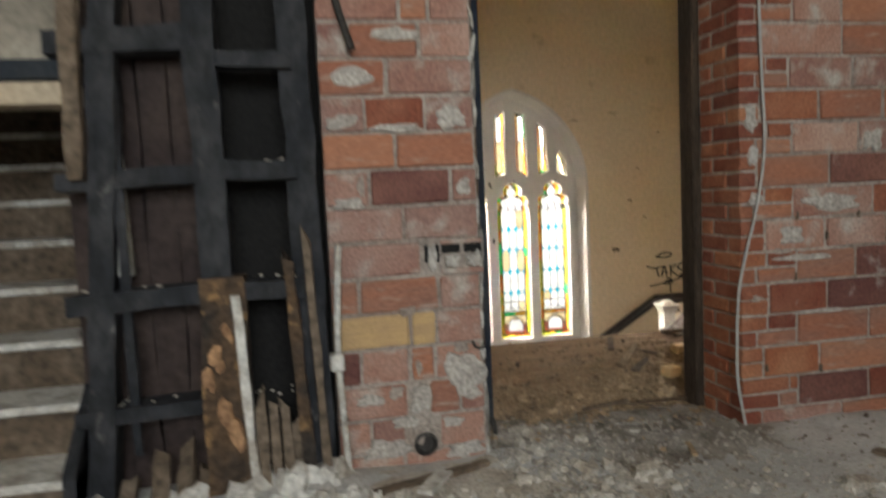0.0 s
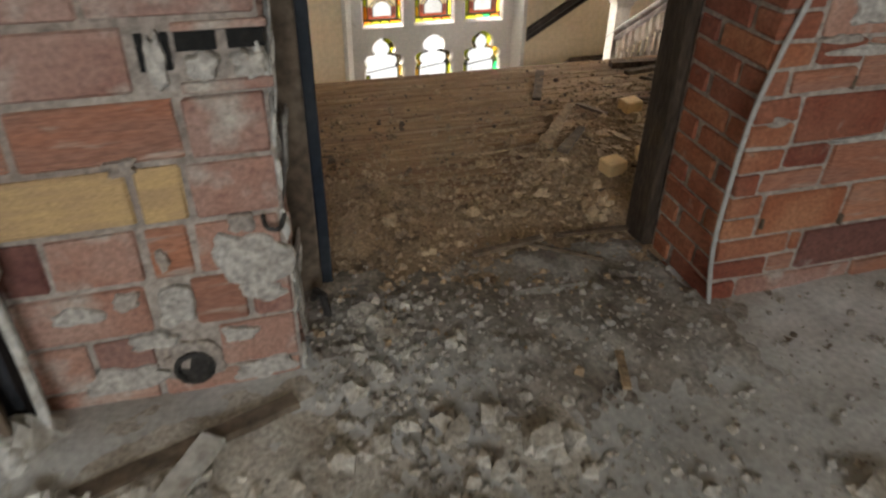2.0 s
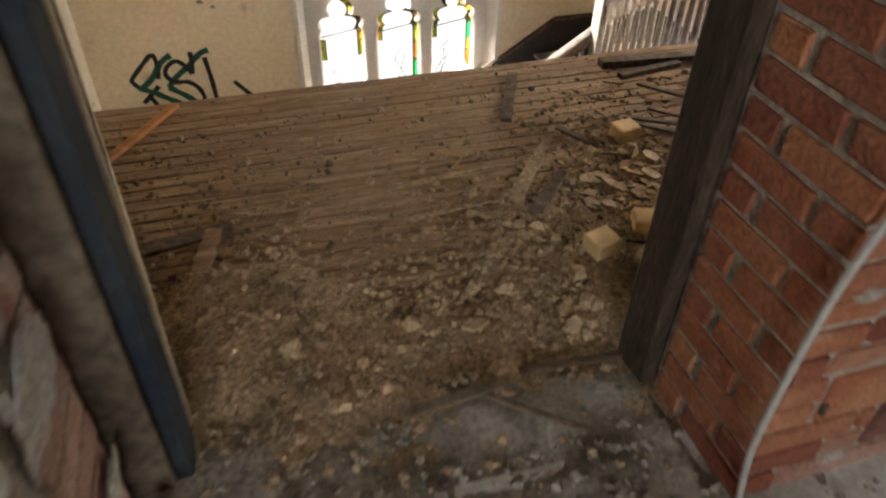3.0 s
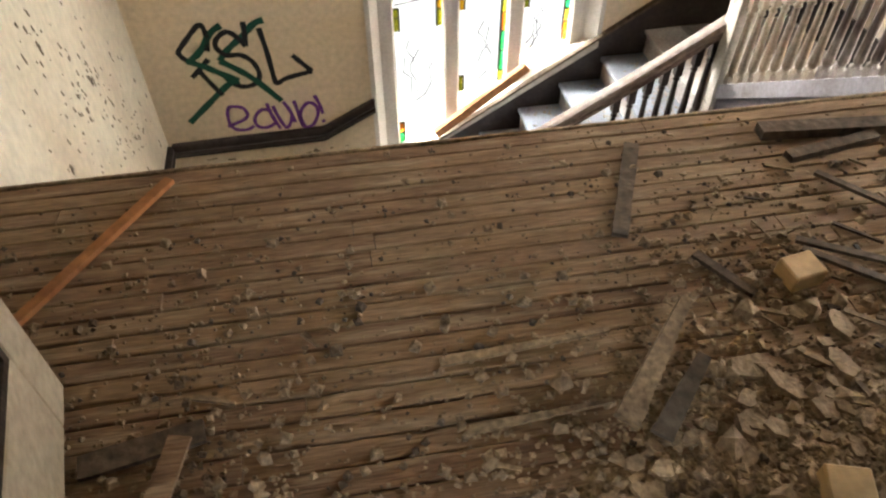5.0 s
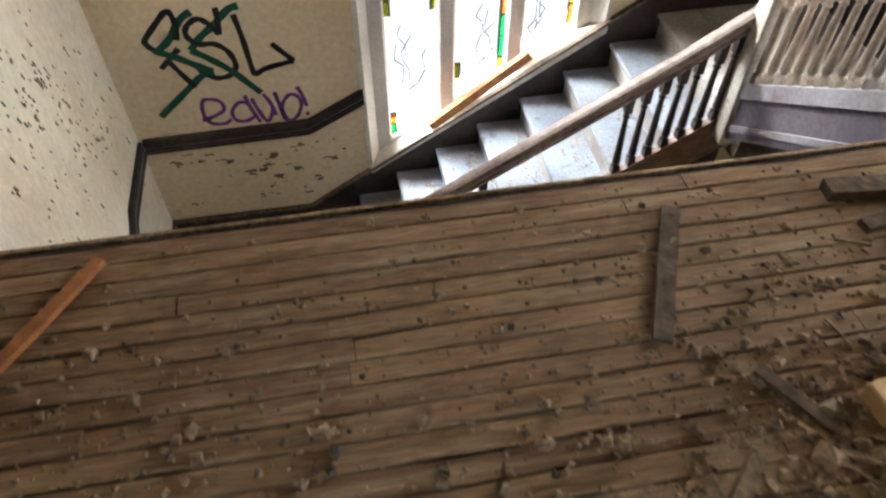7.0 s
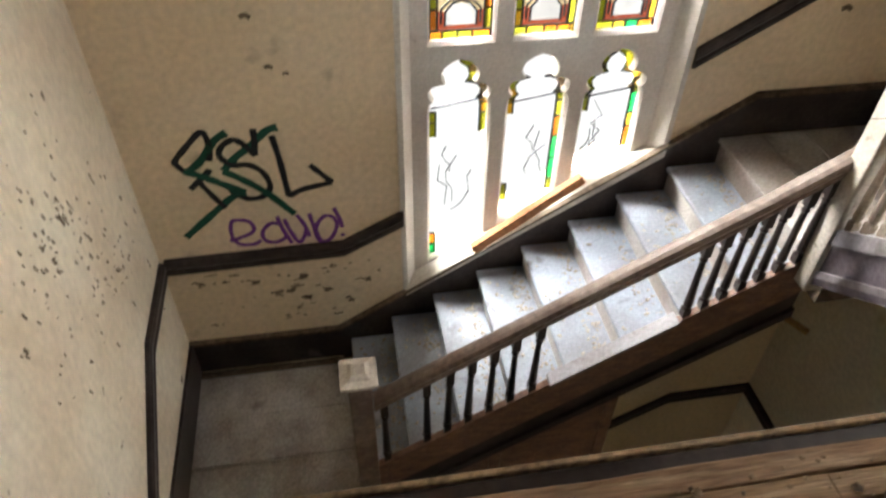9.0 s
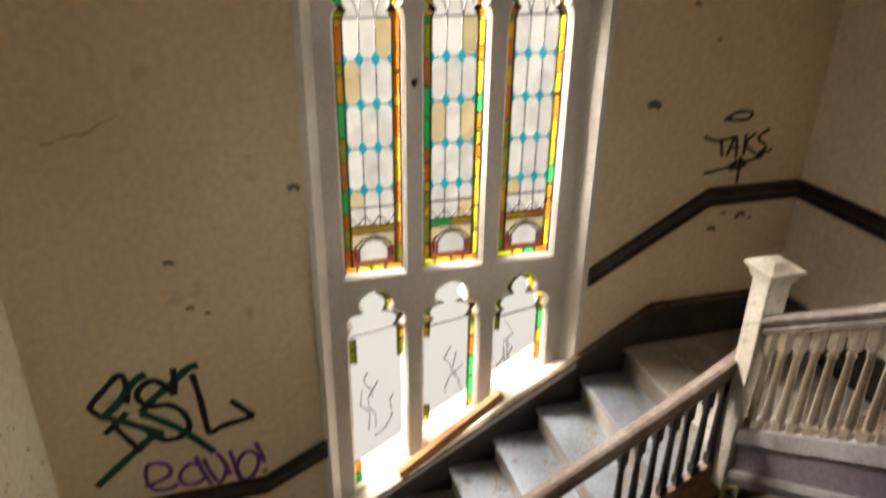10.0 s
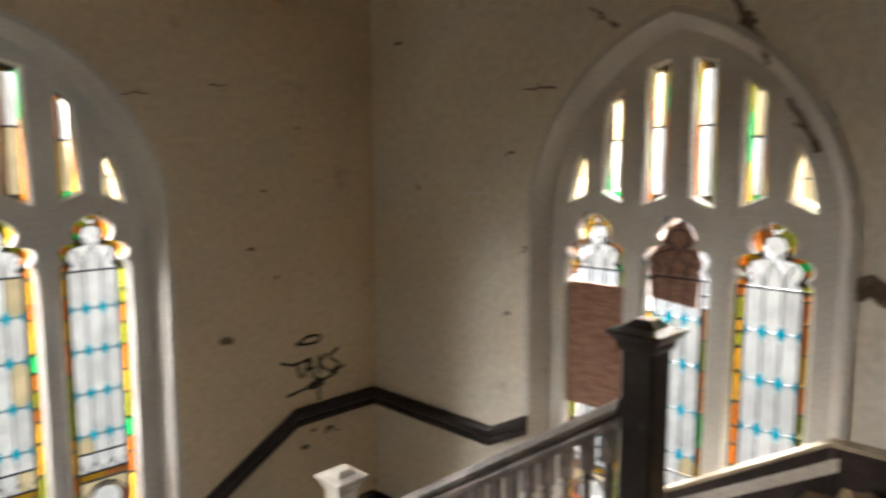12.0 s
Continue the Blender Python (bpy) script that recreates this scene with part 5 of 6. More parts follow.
# ---- loose timber ----
def plank_on(name, a, b, width, thick, z, mat, label, category="plank", lift=0.0, tilt=0.0, taper=1.0):
    (ax, ay), (bx, by) = a, b
    length, ang = math.hypot(bx - ax, by - ay), math.degrees(math.atan2(by - ay, bx - ax))
    rng = random.Random(int(ax * 1000 + by * 77))
    bm = bmesh.new()
    n = 8
    rings = []
    for k in range(n + 1):
        t = k / n
        w = width / 2 * (1 + (taper - 1) * t) * rng.uniform(0.94, 1.05)
        x = length * t + (rng.uniform(-0.015, 0.015) if k in (0, n) else 0)
        rings.append([bm.verts.new((x, s * w, h)) for s, h in ((-1, 0), (1, 0), (1, thick), (-1, thick))])
    for p, q in zip(rings, rings[1:]):
        strip(bm, p, q)
    bm.faces.new(rings[0]), bm.faces.new(rings[-1])
    m = pose(ax, ay, z, 0, 0, ang) @ pose(0, 0, 0, tilt, -math.degrees(math.asin(min(1, lift / length))), 0)
    bmesh.ops.transform(bm, matrix=m, verts=bm.verts)
    return solid(name, bm, mat, label, category)


plank_on("board", (0.95, 4.5), (1.375, 5.15), 0.028, 0.015, 0.004, ORANGE_WOOD, "long thin orange-brown batten lying across the floor", "batten")
plank_on("board", (2.475, 4.735), (2.63, 5.075), 0.04, 0.012, 0.003, LATH_WOOD, "dark brown board lying on the floor planks")
plank_on("board", (2.3, 4.235), (2.51, 4.47), 0.05, 0.02, 0.03, OLD_WOOD, "split weathered board propped on the debris", "board", 0.05, 12, 0.5)
plank_on("board", (2.36, 4.2), (2.52, 4.36), 0.045, 0.015, 0.01, GREY_WOOD, "dark splintered board lying on the debris", "board", 0.02, 0, 0.6)
plank_on("board", (1.285, 4.33), (1.5, 4.37), 0.05, 0.012, 0.006, LATH_WOOD, "short dark board beside the door")
plank_on("board", (1.475, 4.375), (1.38, 4.0), 0.045, 0.009, 0.016, PLANK, "short weathered board crossing another beside the door")
plank_on("board", (3.0, 5.07), (3.75, 5.0), 0.05, 0.03, 0.003, LATH_WOOD, "long dark board near the floor's edge")
plank_on("board", (3.02, 4.95), (3.32, 5.0), 0.035, 0.02, 0.003, LATH_WOOD, "dark splintered lath near the floor's edge", "lath")
for a, b in (((3.07, 4.88), (3.2, 4.68)), ((2.9, 4.65), (3.15, 4.48)), ((2.888, 4.623), (3.05, 4.45))):
    plank_on("lath", a, b, 0.02, 0.01, 0.008, LATH_WOOD, "thin dark broken lath on the floor", "lath", 0.015)
plank_on("lath", (1.818, 3.6), (2.035, 3.603), 0.022, 0.012, 0.036, LATH_WOOD, "dark splintered lath across the doorway dirt", "lath", 0.02)
plank_on("lath", (1.942, 3.64), (2.16, 3.44), 0.012, 0.008, 0.045, LATH_WOOD, "thin dark twig-like lath in the dirt", "lath", 0.02)
plank_on("lath", (2.083, 3.649), (2.338, 3.632), 0.018, 0.01, 0.028, ROTTEN, "dark rotten lath half buried in the dirt", "lath")
plank_on("sliver", (1.99, 4.455), (2.365, 4.468), 0.024, 0.007, 0.002, OLD_WOOD, "pale torn sliver raised from a floor plank", "wood sliver", 0.012, 0, 0.4)
plank_on("sliver", (2.03, 4.29), (2.3, 4.3), 0.02, 0.007, 0.002, OLD_WOOD, "pale torn sliver raised from a floor plank", "wood sliver", 0.01, 0, 0.5)
plank_on("board", (2.635, 4.65), (2.715, 4.512), 0.024, 0.012, 0.003, LATH_WOOD, "short dark board end on the planks", "board")
plank_on("lath", (2.0, 3.0), (2.04, 3.12), 0.02, 0.01, 0.03, OLD_WOOD, "small splinter of wood on the dust", "splinter")
plank_on("board", (0.82, 2.997), (1.262, 3.15), 0.04, 0.02, 0.03, GREY_WOOD, "charred board lying in the dust before the pier")
plank_on("board", (0.99, 2.93), (1.08, 3.065), 0.055, 0.016, 0.05, FLAKED_WHITE, "pale broken board end lying on a charred board")
def wood_block(x, y, z, l, w, h, spin, label):
    bm = box(-l / 2, l / 2, -w / 2, w / 2, 0, h, 0.004, pose(x, y, z, 2, -2, spin))
    return solid("wood_block", bm, PALE_WOOD, label, "wood block", "sawn wood blocks")


wood_block(2.455, 3.975, 0.04, 0.078, 0.07, 0.05, 12, "pale sawn wood block lying in the rubble")
wood_block(2.63, 4.04, 0.035, 0.08, 0.07, 0.042, -18, "pale sawn wood block half turned in the rubble")
wood_block(2.835, 4.545, 0.004, 0.082, 0.07, 0.05, 8, "pale sawn wood block on the floor planks")
plank_on("strip", (2.53, 7.86), (3.36, 7.86), 0.05, 0.06, -1.985, ORANGE_WOOD, "brown wooden strip lying along the sloping sill", "strip", 0.5)
# low in the stairwell
crate = thing("wooden_frame", (4.3, 7.3, DEEP), "pale wooden frame leaning at the foot of the stairwell", "frame")
for b in ((4.1, 4.5, 7.2, 7.24, -4.75, -4.7), (4.1, 4.5, 7.2, 7.24, DEEP, -5.15), (4.1, 4.15, 7.2, 7.24, -5.15, -4.75), (4.45, 4.5, 7.2, 7.24, -5.15, -4.75)):
    part("slat", box(*b, 0.004), PALE_WOOD, crate)
plank_on("lath", (4.05, 6.83), (4.12, 6.7), 0.035, 0.02, -1.75, PALE_WOOD, "raw broken lath hanging under the landing", "lath")

# ---- rubble ----
rng = random.Random(5)
for x, y, s, spin, h in ((1.75, 2.9, 0.1, 20, 0.05), (1.58, 2.97, 0.07, 60, 0.04), (1.64, 2.86, 0.05, 10, 0.035), (2.36, 2.62, 0.13, 15, 0.035), (1.22, 2.62, 0.09, 40, 0.03), (1.9, 3.28, 0.06, 30, 0.02),
                         (2.05, 2.45, 0.07, 70, 0.03), (1.5, 3.3, 0.09, 0, 0.02), (1.45, 3.4, 0.1, 35, 0.025), (2.55, 2.45, 0.1, 80, 0.03), (1.85, 3.0, 0.04, 0, 0.02)):
    bm = bmesh.new()
    add_slab(bm, x, y, room_height(x, y) - 0.004, s, s * 0.75, h, spin, rng, 8, 7)
    solid("rubble_stone", bm, RUBBLE, "broken chunk of mortar lying in the dust", "rubble", "loose rubble chunks")
for x, y, s, spin in ((0.76, 2.93, 0.2, 15), (1.02, 2.6, 0.2, 70), (2.66, 2.8, 0.2, 120)):
    bm = bmesh.new()
    add_slab(bm, x, y, 0.02, s, s * 0.5, 0.012, spin, rng, 3, 8)
    solid("board_scrap", bm, GREY_WOOD if x > 2 else RUBBLE, "flat broken scrap of wallboard on the dusty floor", "scrap", "scraps of wallboard")
for x, y, s, spin in ((2.62, 4.33, 0.14, 10), (2.72, 4.22, 0.11, 50), (2.5, 4.15, 0.08, 0), (2.66, 4.28, 0.1, 130), (2.8, 4.3, 0.1, 100), (2.78, 4.45, 0.07, 33), (2.35, 3.95, 0.07, 75), (2.57, 3.92, 0.12, 15), (2.2, 3.9, 0.05, 15),
                      (2.05, 3.82, 0.07, 0), (2.9, 4.2, 0.12, 60), (2.75, 4.05, 0.08, 20), (2.43, 4.2, 0.06, 20), (2.85, 4.4, 0.1, 80)):
    bm = bmesh.new()
    add_slab(bm, x, y, max(0.004, dirt_height(x, y)) - 0.003, s, s * 0.7, 0.014, spin, rng, 7, 6)
    solid("plaster_chip", bm, CHIPS, "flat broken chip of old plaster in the dirt", "plaster chip", "plaster chips on the planks")
bm = bmesh.new()
for k in range(4):
    add_stone(bm, 1.68 + 0.03 * k, 2.55 + rng.uniform(-0.02, 0.02), 0.035, 0.05, 0.03, 0.025, rng)
solid("foam_scrap", bm, FOAM, "crumpled scrap of yellow foam in the rubble", "foam")


def heap_height(x, y):
    ridge = max(0.0, 1 - abs(y - 3.13) / 0.17) * max(0.0, min(1.0, (0.9 - x) / 0.15)) * max(0.0, min(1.0, (x + 0.55) / 0.2))
    return room_height(x, y) - 0.012 + ridge * (0.035 + 0.08 * noise.noise((x * 8, y * 8, 2)) + 0.06 * noise.noise((x * 21, y * 21, 6)) + 0.03 * noise.noise((x * 47, y * 47, 6)))


tagged(solid("plaster_heap", ground(-0.6, 0.92, 2.9, 3.24, 0.02, heap_height), FLAKED_WHITE, "white crumbled plaster heaped along the timber framing", "plaster heap"), kind="stuff")


def powder_height(x, y):
    near = 1 - math.hypot((x - 1.15) / 0.75, (y - 2.75) / 0.5)
    return room_height(x, y) - 0.004 + 0.012 * noise.noise((x * 3.1, y * 3.1, 12)) + 0.008 * noise.noise((x * 13, y * 13, 13)) + 0.012 * max(-1.0, near)


tagged(solid("plaster_powder", ground(0.2, 2.2, 2.0, 3.24, 0.025, powder_height), RUBBLE, "pale plaster powder spilled over the dusty floor", "plaster powder", smooth=True), kind="stuff")


def crack(bm, points, width, put, w, seed):
    """A jagged dark crack with chipped edges and a short side branch."""
    q = random.Random(seed)
    line = []
    for (u0, v0), (u1, v1) in zip(points, points[1:]):
        n = max(3, int(math.hypot(u1 - u0, v1 - v0) / 0.025))
        line += [(u0 + (u1 - u0) * k / n + q.uniform(-0.005, 0.005), v0 + (v1 - v0) * k / n + q.uniform(-0.008, 0.008)) for k in range(n)]
    line.append(points[-1])
    for k in range(0, len(line) - 1, 2):
        stroke(bm, line[k:k + 3], width * q.uniform(0.4, 1.5), put, w - 0.0002 * (k % 5), False)
    u, v = line[len(line) // 2]
    stroke(bm, [(u, v), (u + 0.02, v + q.uniform(-0.03, 0.03)), (u + 0.04, v + q.uniform(-0.03, 0.03))], width * 0.5, put, w - 0.0012, False)


def crumbs(name, count, spots, size, mat, label, height, seed, flat=0.6):
    """Countless small fragments: spots of (x, y, spread x, spread y, weight)."""
    rng = random.Random(seed)
    verts, faces = [], []
    weights = [s[4] for s in spots]
    for _ in range(count):
        cx, cy, sx, sy, _w = rng.choices(spots, weights)[0]
        x, y = rng.gauss(cx, sx), rng.gauss(cy, sy)
        if (y > 3.15 and x < 0.75) or not (-1.4 < x < 5.1 and -1.5 < y < EDGE - 0.02) or (y > 3.0 and x < OPEN0 and y < 3.75) or (x > 2.36 and 3.22 < y < 3.68):
            continue
        if y > 3.5 and x < WEST + 0.03 or y > 4.95 and x > 3.9:
            continue
        s = size * min(4.0, rng.paretovariate(2.2)) * rng.uniform(0.6, 1.0)
        z = height(x, y)
        m = pose(x, y, z + s * 0.15, rng.uniform(-25, 25), rng.uniform(-25, 25), rng.uniform(0, 360))
        base = len(verts)
        h = s * flat
        for a, b, c in ((-0.5, -0.3, 0), (0.4, -0.5, 0), (0.5, 0.35, 0), (-0.35, 0.5, 0), (-0.35, -0.2, h / s), (0.3, -0.3, h / s * 0.8), (0.3, 0.25, h / s), (-0.2, 0.35, h / s * 0.7)):
            verts.append(m @ Vector((a * s * rng.uniform(0.7, 1.2), b * s * rng.uniform(0.7, 1.2), (c - 0.2) * s)))
        faces += [tuple(base + i for i in f) for f in ((3, 2, 1, 0), (4, 5, 6, 7), (0, 1, 5, 4), (1, 2, 6, 5), (2, 3, 7, 6), (3, 0, 4, 7))]
    mesh = bpy.data.meshes.new(name)
    mesh.from_pydata(verts, [], faces)
    mesh.materials.append(mat)
    tagged(new(name, mesh), label, "debris", kind="stuff")


bm = bmesh.new()
rng_c = random.Random(77)
DAMAGE = material("dark_damage", (0.13, 0.095, 0.065), 0.95, second=(0.22, 0.165, 0.115), mix_scale=12, grain=(60, 0.4), bump=0.5)
for pts, wd in ((((3.486, 1.721), (3.56, 1.745), (3.633, 1.74)), 0.008), (((1.692, 1.76), (1.819, 1.752), (1.914, 1.752)), 0.02), (((1.614, 1.65), (1.706, 1.659)), 0.014), (((1.581, 1.536), (1.744, 1.551)), 0.014),
                (((1.783, 1.448), (1.86, 1.45), (1.955, 1.47)), 0.014), (((1.3, 1.5), (1.42, 1.49)), 0.012), (((1.1, 1.32), (1.3, 1.31)), 0.01), (((1.3, 1.12), (1.5, 1.13)), 0.012), (((1.05, 2.0), (1.2, 1.98), (1.3, 2.05)), 0.014),
                (((1.8, 1.176), (1.87, 1.18)), 0.022), (((1.42, 0.95), (1.5, 0.955)), 0.01), (((0.9, 0.3), (1.1, 0.35), (1.25, 0.42)), 0.005), (((3.971, 1.811), (4.075, 1.819)), 0.008)):
    crack(bm, pts, wd, on_north, -0.0025, int(wd * 9000 + pts[0][0] * 100))
for _ in range(42):
    x, z = rng_c.uniform(0.75, 2.0), rng_c.uniform(-2.5, -2.02)
    if z > -2.3 or x < 1.6:
        n = rng_c.randint(3, 5)
        stroke(bm, [(x + 0.02 * q, z + rng_c.uniform(-0.008, 0.008)) for q in range(n)] if rng_c.random() < 0.4 else [(x, z), (x + 0.01, z + 0.006), (x + 0.02, z)], rng_c.uniform(0.004, 0.015), on_north, -0.002)
for x, z, s in ((2.0, 0.0, 0.03), (1.42, -0.62, 0.02), (1.5, -0.66, 0.015), (4.2, 0.85, 0.02), (4.02, 0.31, 0.04), (4.55, -0.5, 0.03), (4.75, -0.42, 0.03), (4.62, -0.4, 0.02), (4.3, 1.2, 0.015), (1.35, -0.35, 0.025)):
    stroke(bm, [(x - s, z), (x, z + s * 0.4), (x + s, z - s * 0.2)], s, on_north, -0.002)
for x, z, w in ((0.752, -2.092, 0.05), (0.926, -2.093, 0.03), (1.116, -2.122, 0.05), (1.423, -2.117, 0.06), (1.419, -2.304, 0.05), (1.265, -2.476, 0.03), (1.223, -2.245, 0.06), (1.821, -2.203, 0.04), (1.612, -2.041, 0.03),
                (1.695, -2.376, 0.05), (1.35, -2.2, 0.07), (1.55, -2.25, 0.05), (4.553, 1.587, 0.018), (4.016, 0.31, 0.03), (4.373, 0.668, 0.03), (4.71, -0.435, 0.03), (4.828, -0.447, 0.03)):
    for q in range(3):
        u, v = x + rng_c.uniform(-0.5, 0.5) * w, z + rng_c.uniform(-0.4, 0.4) * w
        stroke(bm, [(u - w * 0.4, v), (u, v + w * rng_c.uniform(-0.2, 0.3)), (u + w * 0.45, v + w * rng_c.uniform(-0.3, 0.2))], w * rng_c.uniform(0.15, 0.45), on_north, -0.0022 - 0.0003 * q)
tagged(solid("plaster_cracks", bm, DAMAGE, "dark cracks and peeled patches in the plaster", "cracks"), kind="stuff")
bm = bmesh.new()
on_east = lambda y, z, w=0.0: Vector((EAST + w, y, z))
for pts, wd in ((((6.184, 2.152), (6.1, 2.09), (6.019, 2.03)), 0.016), (((5.454, 2.09), (5.4, 1.966), (5.324, 1.862), (5.297, 1.778)), 0.03), (((5.42, 1.99), (5.36, 1.95)), 0.05), (((5.21, 1.632), (5.126, 1.502), (5.082, 1.409)), 0.022),
                (((4.92, 0.849), (4.863, 0.89), (4.78, 0.841)), 0.07), (((6.591, 1.769), (6.48, 1.775), (6.382, 1.762)), 0.008), (((6.707, 1.431), (6.66, 1.425)), 0.012), (((6.6, 0.895), (6.55, 0.89)), 0.012),
                (((7.461, 1.213), (7.44, 1.205)), 0.014), (((7.671, 2.139), (7.6, 2.15)), 0.01), (((6.72, 0.5), (6.68, 0.495)), 0.012)):
    crack(bm, pts, wd, on_east, -0.0025, int(wd * 9000 + pts[0][0] * 100))
tagged(solid("plaster_cracks", bm, DAMAGE, "dark cracks and broken plaster beside the window arch", "cracks"), kind="stuff")
bm = bmesh.new()
on_west = lambda y, z, w=0.0: Vector((WEST - w, y, z))
for _ in range(190):
    y = rng_c.gauss(6.95, 0.36)
    z = rng_c.gauss(-0.35 - 0.8 * (y - 6.3), 0.3)
    if 5.3 < y < 7.85:
        s = rng_c.uniform(0.004, 0.018) * (1.6 if rng_c.random() < 0.12 else 1)
        stroke(bm, [(y - s * 0.3, z + s), (y, z), (y + s * 0.4, z - s * rng_c.uniform(0.2, 1.6))], s * rng_c.uniform(0.4, 0.9), on_west, -0.0025)
tagged(solid("mould_spots", bm, DAMAGE, "dark mould spots and chips on the plaster wall", "mould"), kind="stuff")
graffiti("graffiti", [[(6.961, 1.328), (6.9, 1.25), (6.845, 1.187)], [(6.845, 1.187), (6.94, 1.2), (7.046, 1.181)], [(6.825, 1.032), (6.74, 0.93), (6.73, 0.8), (6.8, 0.7), (6.88, 0.66)]], 0.014, CHALK, "faint white scrawl on the plaster", on_east)
floor_top = lambda x, y: max(0.0, dirt_height(x, y)) if y > 3.47 else max(room_height(x, y), soil_height(x, y) if 1.3 < x < 3.1 and 2.5 < y else -1.0)
crumbs("plaster_crumbs", 4200, [(1.55, 2.65, 0.28, 0.25, 3), (1.7, 3.1, 0.35, 0.25, 0.7), (0.75, 3.0, 0.25, 0.12, 2), (1.47, 3.35, 0.1, 0.14, 0.9), (2.5, 2.6, 0.5, 0.35, 1.2), (1.4, 2.0, 0.9, 0.6, 0.3)],
       0.007, CRUMB, "grey plaster crumbs and grit strewn over the dust", floor_top, 31)
crumbs("mortar_rubble", 800, [(1.5, 2.62, 0.2, 0.2, 3), (1.48, 3.15, 0.12, 0.2, 0.8), (0.8, 2.95, 0.2, 0.1, 1.5), (2.45, 2.5, 0.35, 0.2, 1)], 0.016, RUBBLE, "lumps of broken mortar in the dust", floor_top, 32)
crumbs("dirt_clods", 5200, [(2.5, 4.1, 0.3, 0.25, 4), (1.9, 3.85, 0.35, 0.25, 3), (2.9, 4.5, 0.35, 0.3, 2), (1.5, 4.05, 0.18, 0.3, 4), (2.0, 4.6, 0.7, 0.35, 1.8), (1.2, 4.7, 0.4, 0.3, 1.2)], 0.008, DIRT,
       "dark dirt clods and grit on the planks", floor_top, 33)
crumbs("soil_clods", 1100, [(1.85, 3.3, 0.3, 0.2, 3), (1.85, 2.95, 0.35, 0.25, 2), (1.6, 3.4, 0.2, 0.1, 1), (2.2, 3.4, 0.1, 0.1, 1), (2.55, 3.02, 0.2, 0.13, 0.4), (2.1, 2.8, 0.35, 0.15, 0.6)], 0.0075, SOIL, "brown soil clods trodden in the doorway", floor_top, 39)
crumbs("plaster_flakes", 4200, [(2.55, 4.1, 0.26, 0.2, 5), (2.1, 3.75, 0.3, 0.2, 1.5), (2.0, 4.7, 0.8, 0.35, 0.22), (2.9, 4.5, 0.3, 0.3, 1.2)], 0.008, CHIPS, "pale plaster flakes over the dirty planks", floor_top, 34, 0.3)
crumbs("stones", 420, [(2.3, 3.9, 0.24, 0.16, 3), (2.6, 4.1, 0.22, 0.18, 2.5), (2.85, 4.35, 0.22, 0.22, 1.5), (1.9, 3.75, 0.2, 0.12, 0.8)], 0.017, CHIPS, "lumps of plaster and stone in the dirt", floor_top, 35)
crumbs("white_plaster_heap", 700, [(0.62, 3.06, 0.1, 0.05, 2), (0.1, 3.06, 0.2, 0.04, 2), (0.78, 3.1, 0.06, 0.06, 2), (-0.15, 3.0, 0.1, 0.08, 1.5)], 0.024, FLAKED_WHITE, "white plaster lumps heaped before the timber framing", lambda x, y: room_height(x, y) + 0.09 * abs(math.sin(x * 9 + y * 23)) * max(0, 1 - abs(y - 3.1) / 0.12), 38)
crumbs("wall_debris", 90, [(4.85, 4.6, 0.12, 0.18, 1)], 0.06, CHIPS, "pale debris heaped against the side wall", lambda x, y: 0.06 * rng.random(), 36)

def splinters(name, count, spots, mat, label, seed):
    """Thin broken laths and slivers lying about."""
    rng = random.Random(seed)
    verts, faces = [], []
    for _ in range(count):
        cx, cy, sx, sy = rng.choice(spots)
        x, y = rng.gauss(cx, sx), rng.gauss(cy, sy)
        if x > 3.8 or y > EDGE - 0.1 or y < 3.72:
            continue
        l, w, h = rng.uniform(0.012, 0.06), rng.uniform(0.003, 0.008), rng.uniform(0.003, 0.008)
        m = pose(x, y, floor_top(x, y) + 0.004, 0, rng.uniform(-4, 4), rng.gauss(-30, 35))
        base = len(verts)
        verts += [m @ Vector(p) for p in ((-l, -w, 0), (l, -w * 0.4, 0), (l, w * 0.5, 0), (-l, w, 0), (-l, -w, h), (l, -w * 0.4, h), (l, w * 0.5, h), (-l, w, h))]
        faces += [tuple(base + i for i in f) for f in ((3, 2, 1, 0), (4, 5, 6, 7), (0, 1, 5, 4), (1, 2, 6, 5), (2, 3, 7, 6), (3, 0, 4, 7))]
    mesh = bpy.data.meshes.new(name)
    mesh.from_pydata(verts, [], faces)
    mesh.materials.append(mat)
    tagged(new(name, mesh), label, "debris", kind="stuff")


splinters("dark_splinters", 22, [(2.85, 4.4, 0.18, 0.2), (3.05, 4.7, 0.25, 0.2), (2.6, 4.05, 0.15, 0.12)], ROTTEN, "dark wood splinters among the plaster", 41)
splinters("pale_splinters", 44, [(2.85, 4.35, 0.2, 0.2), (3.1, 4.6, 0.25, 0.2), (2.2, 4.4, 0.5, 0.3)], OLD_WOOD, "brown wood splinters among the plaster", 42)

crumbs("plank_grit", 420, [(2.2, 4.7, 0.75, 0.3, 3), (1.3, 4.8, 0.35, 0.25, 1), (2.6, 4.9, 0.5, 0.2, 1)], 0.0065, GREY_WOOD, "dark grit and bark scattered over the planks", floor_top, 51, 0.7)
q = random.Random(61)
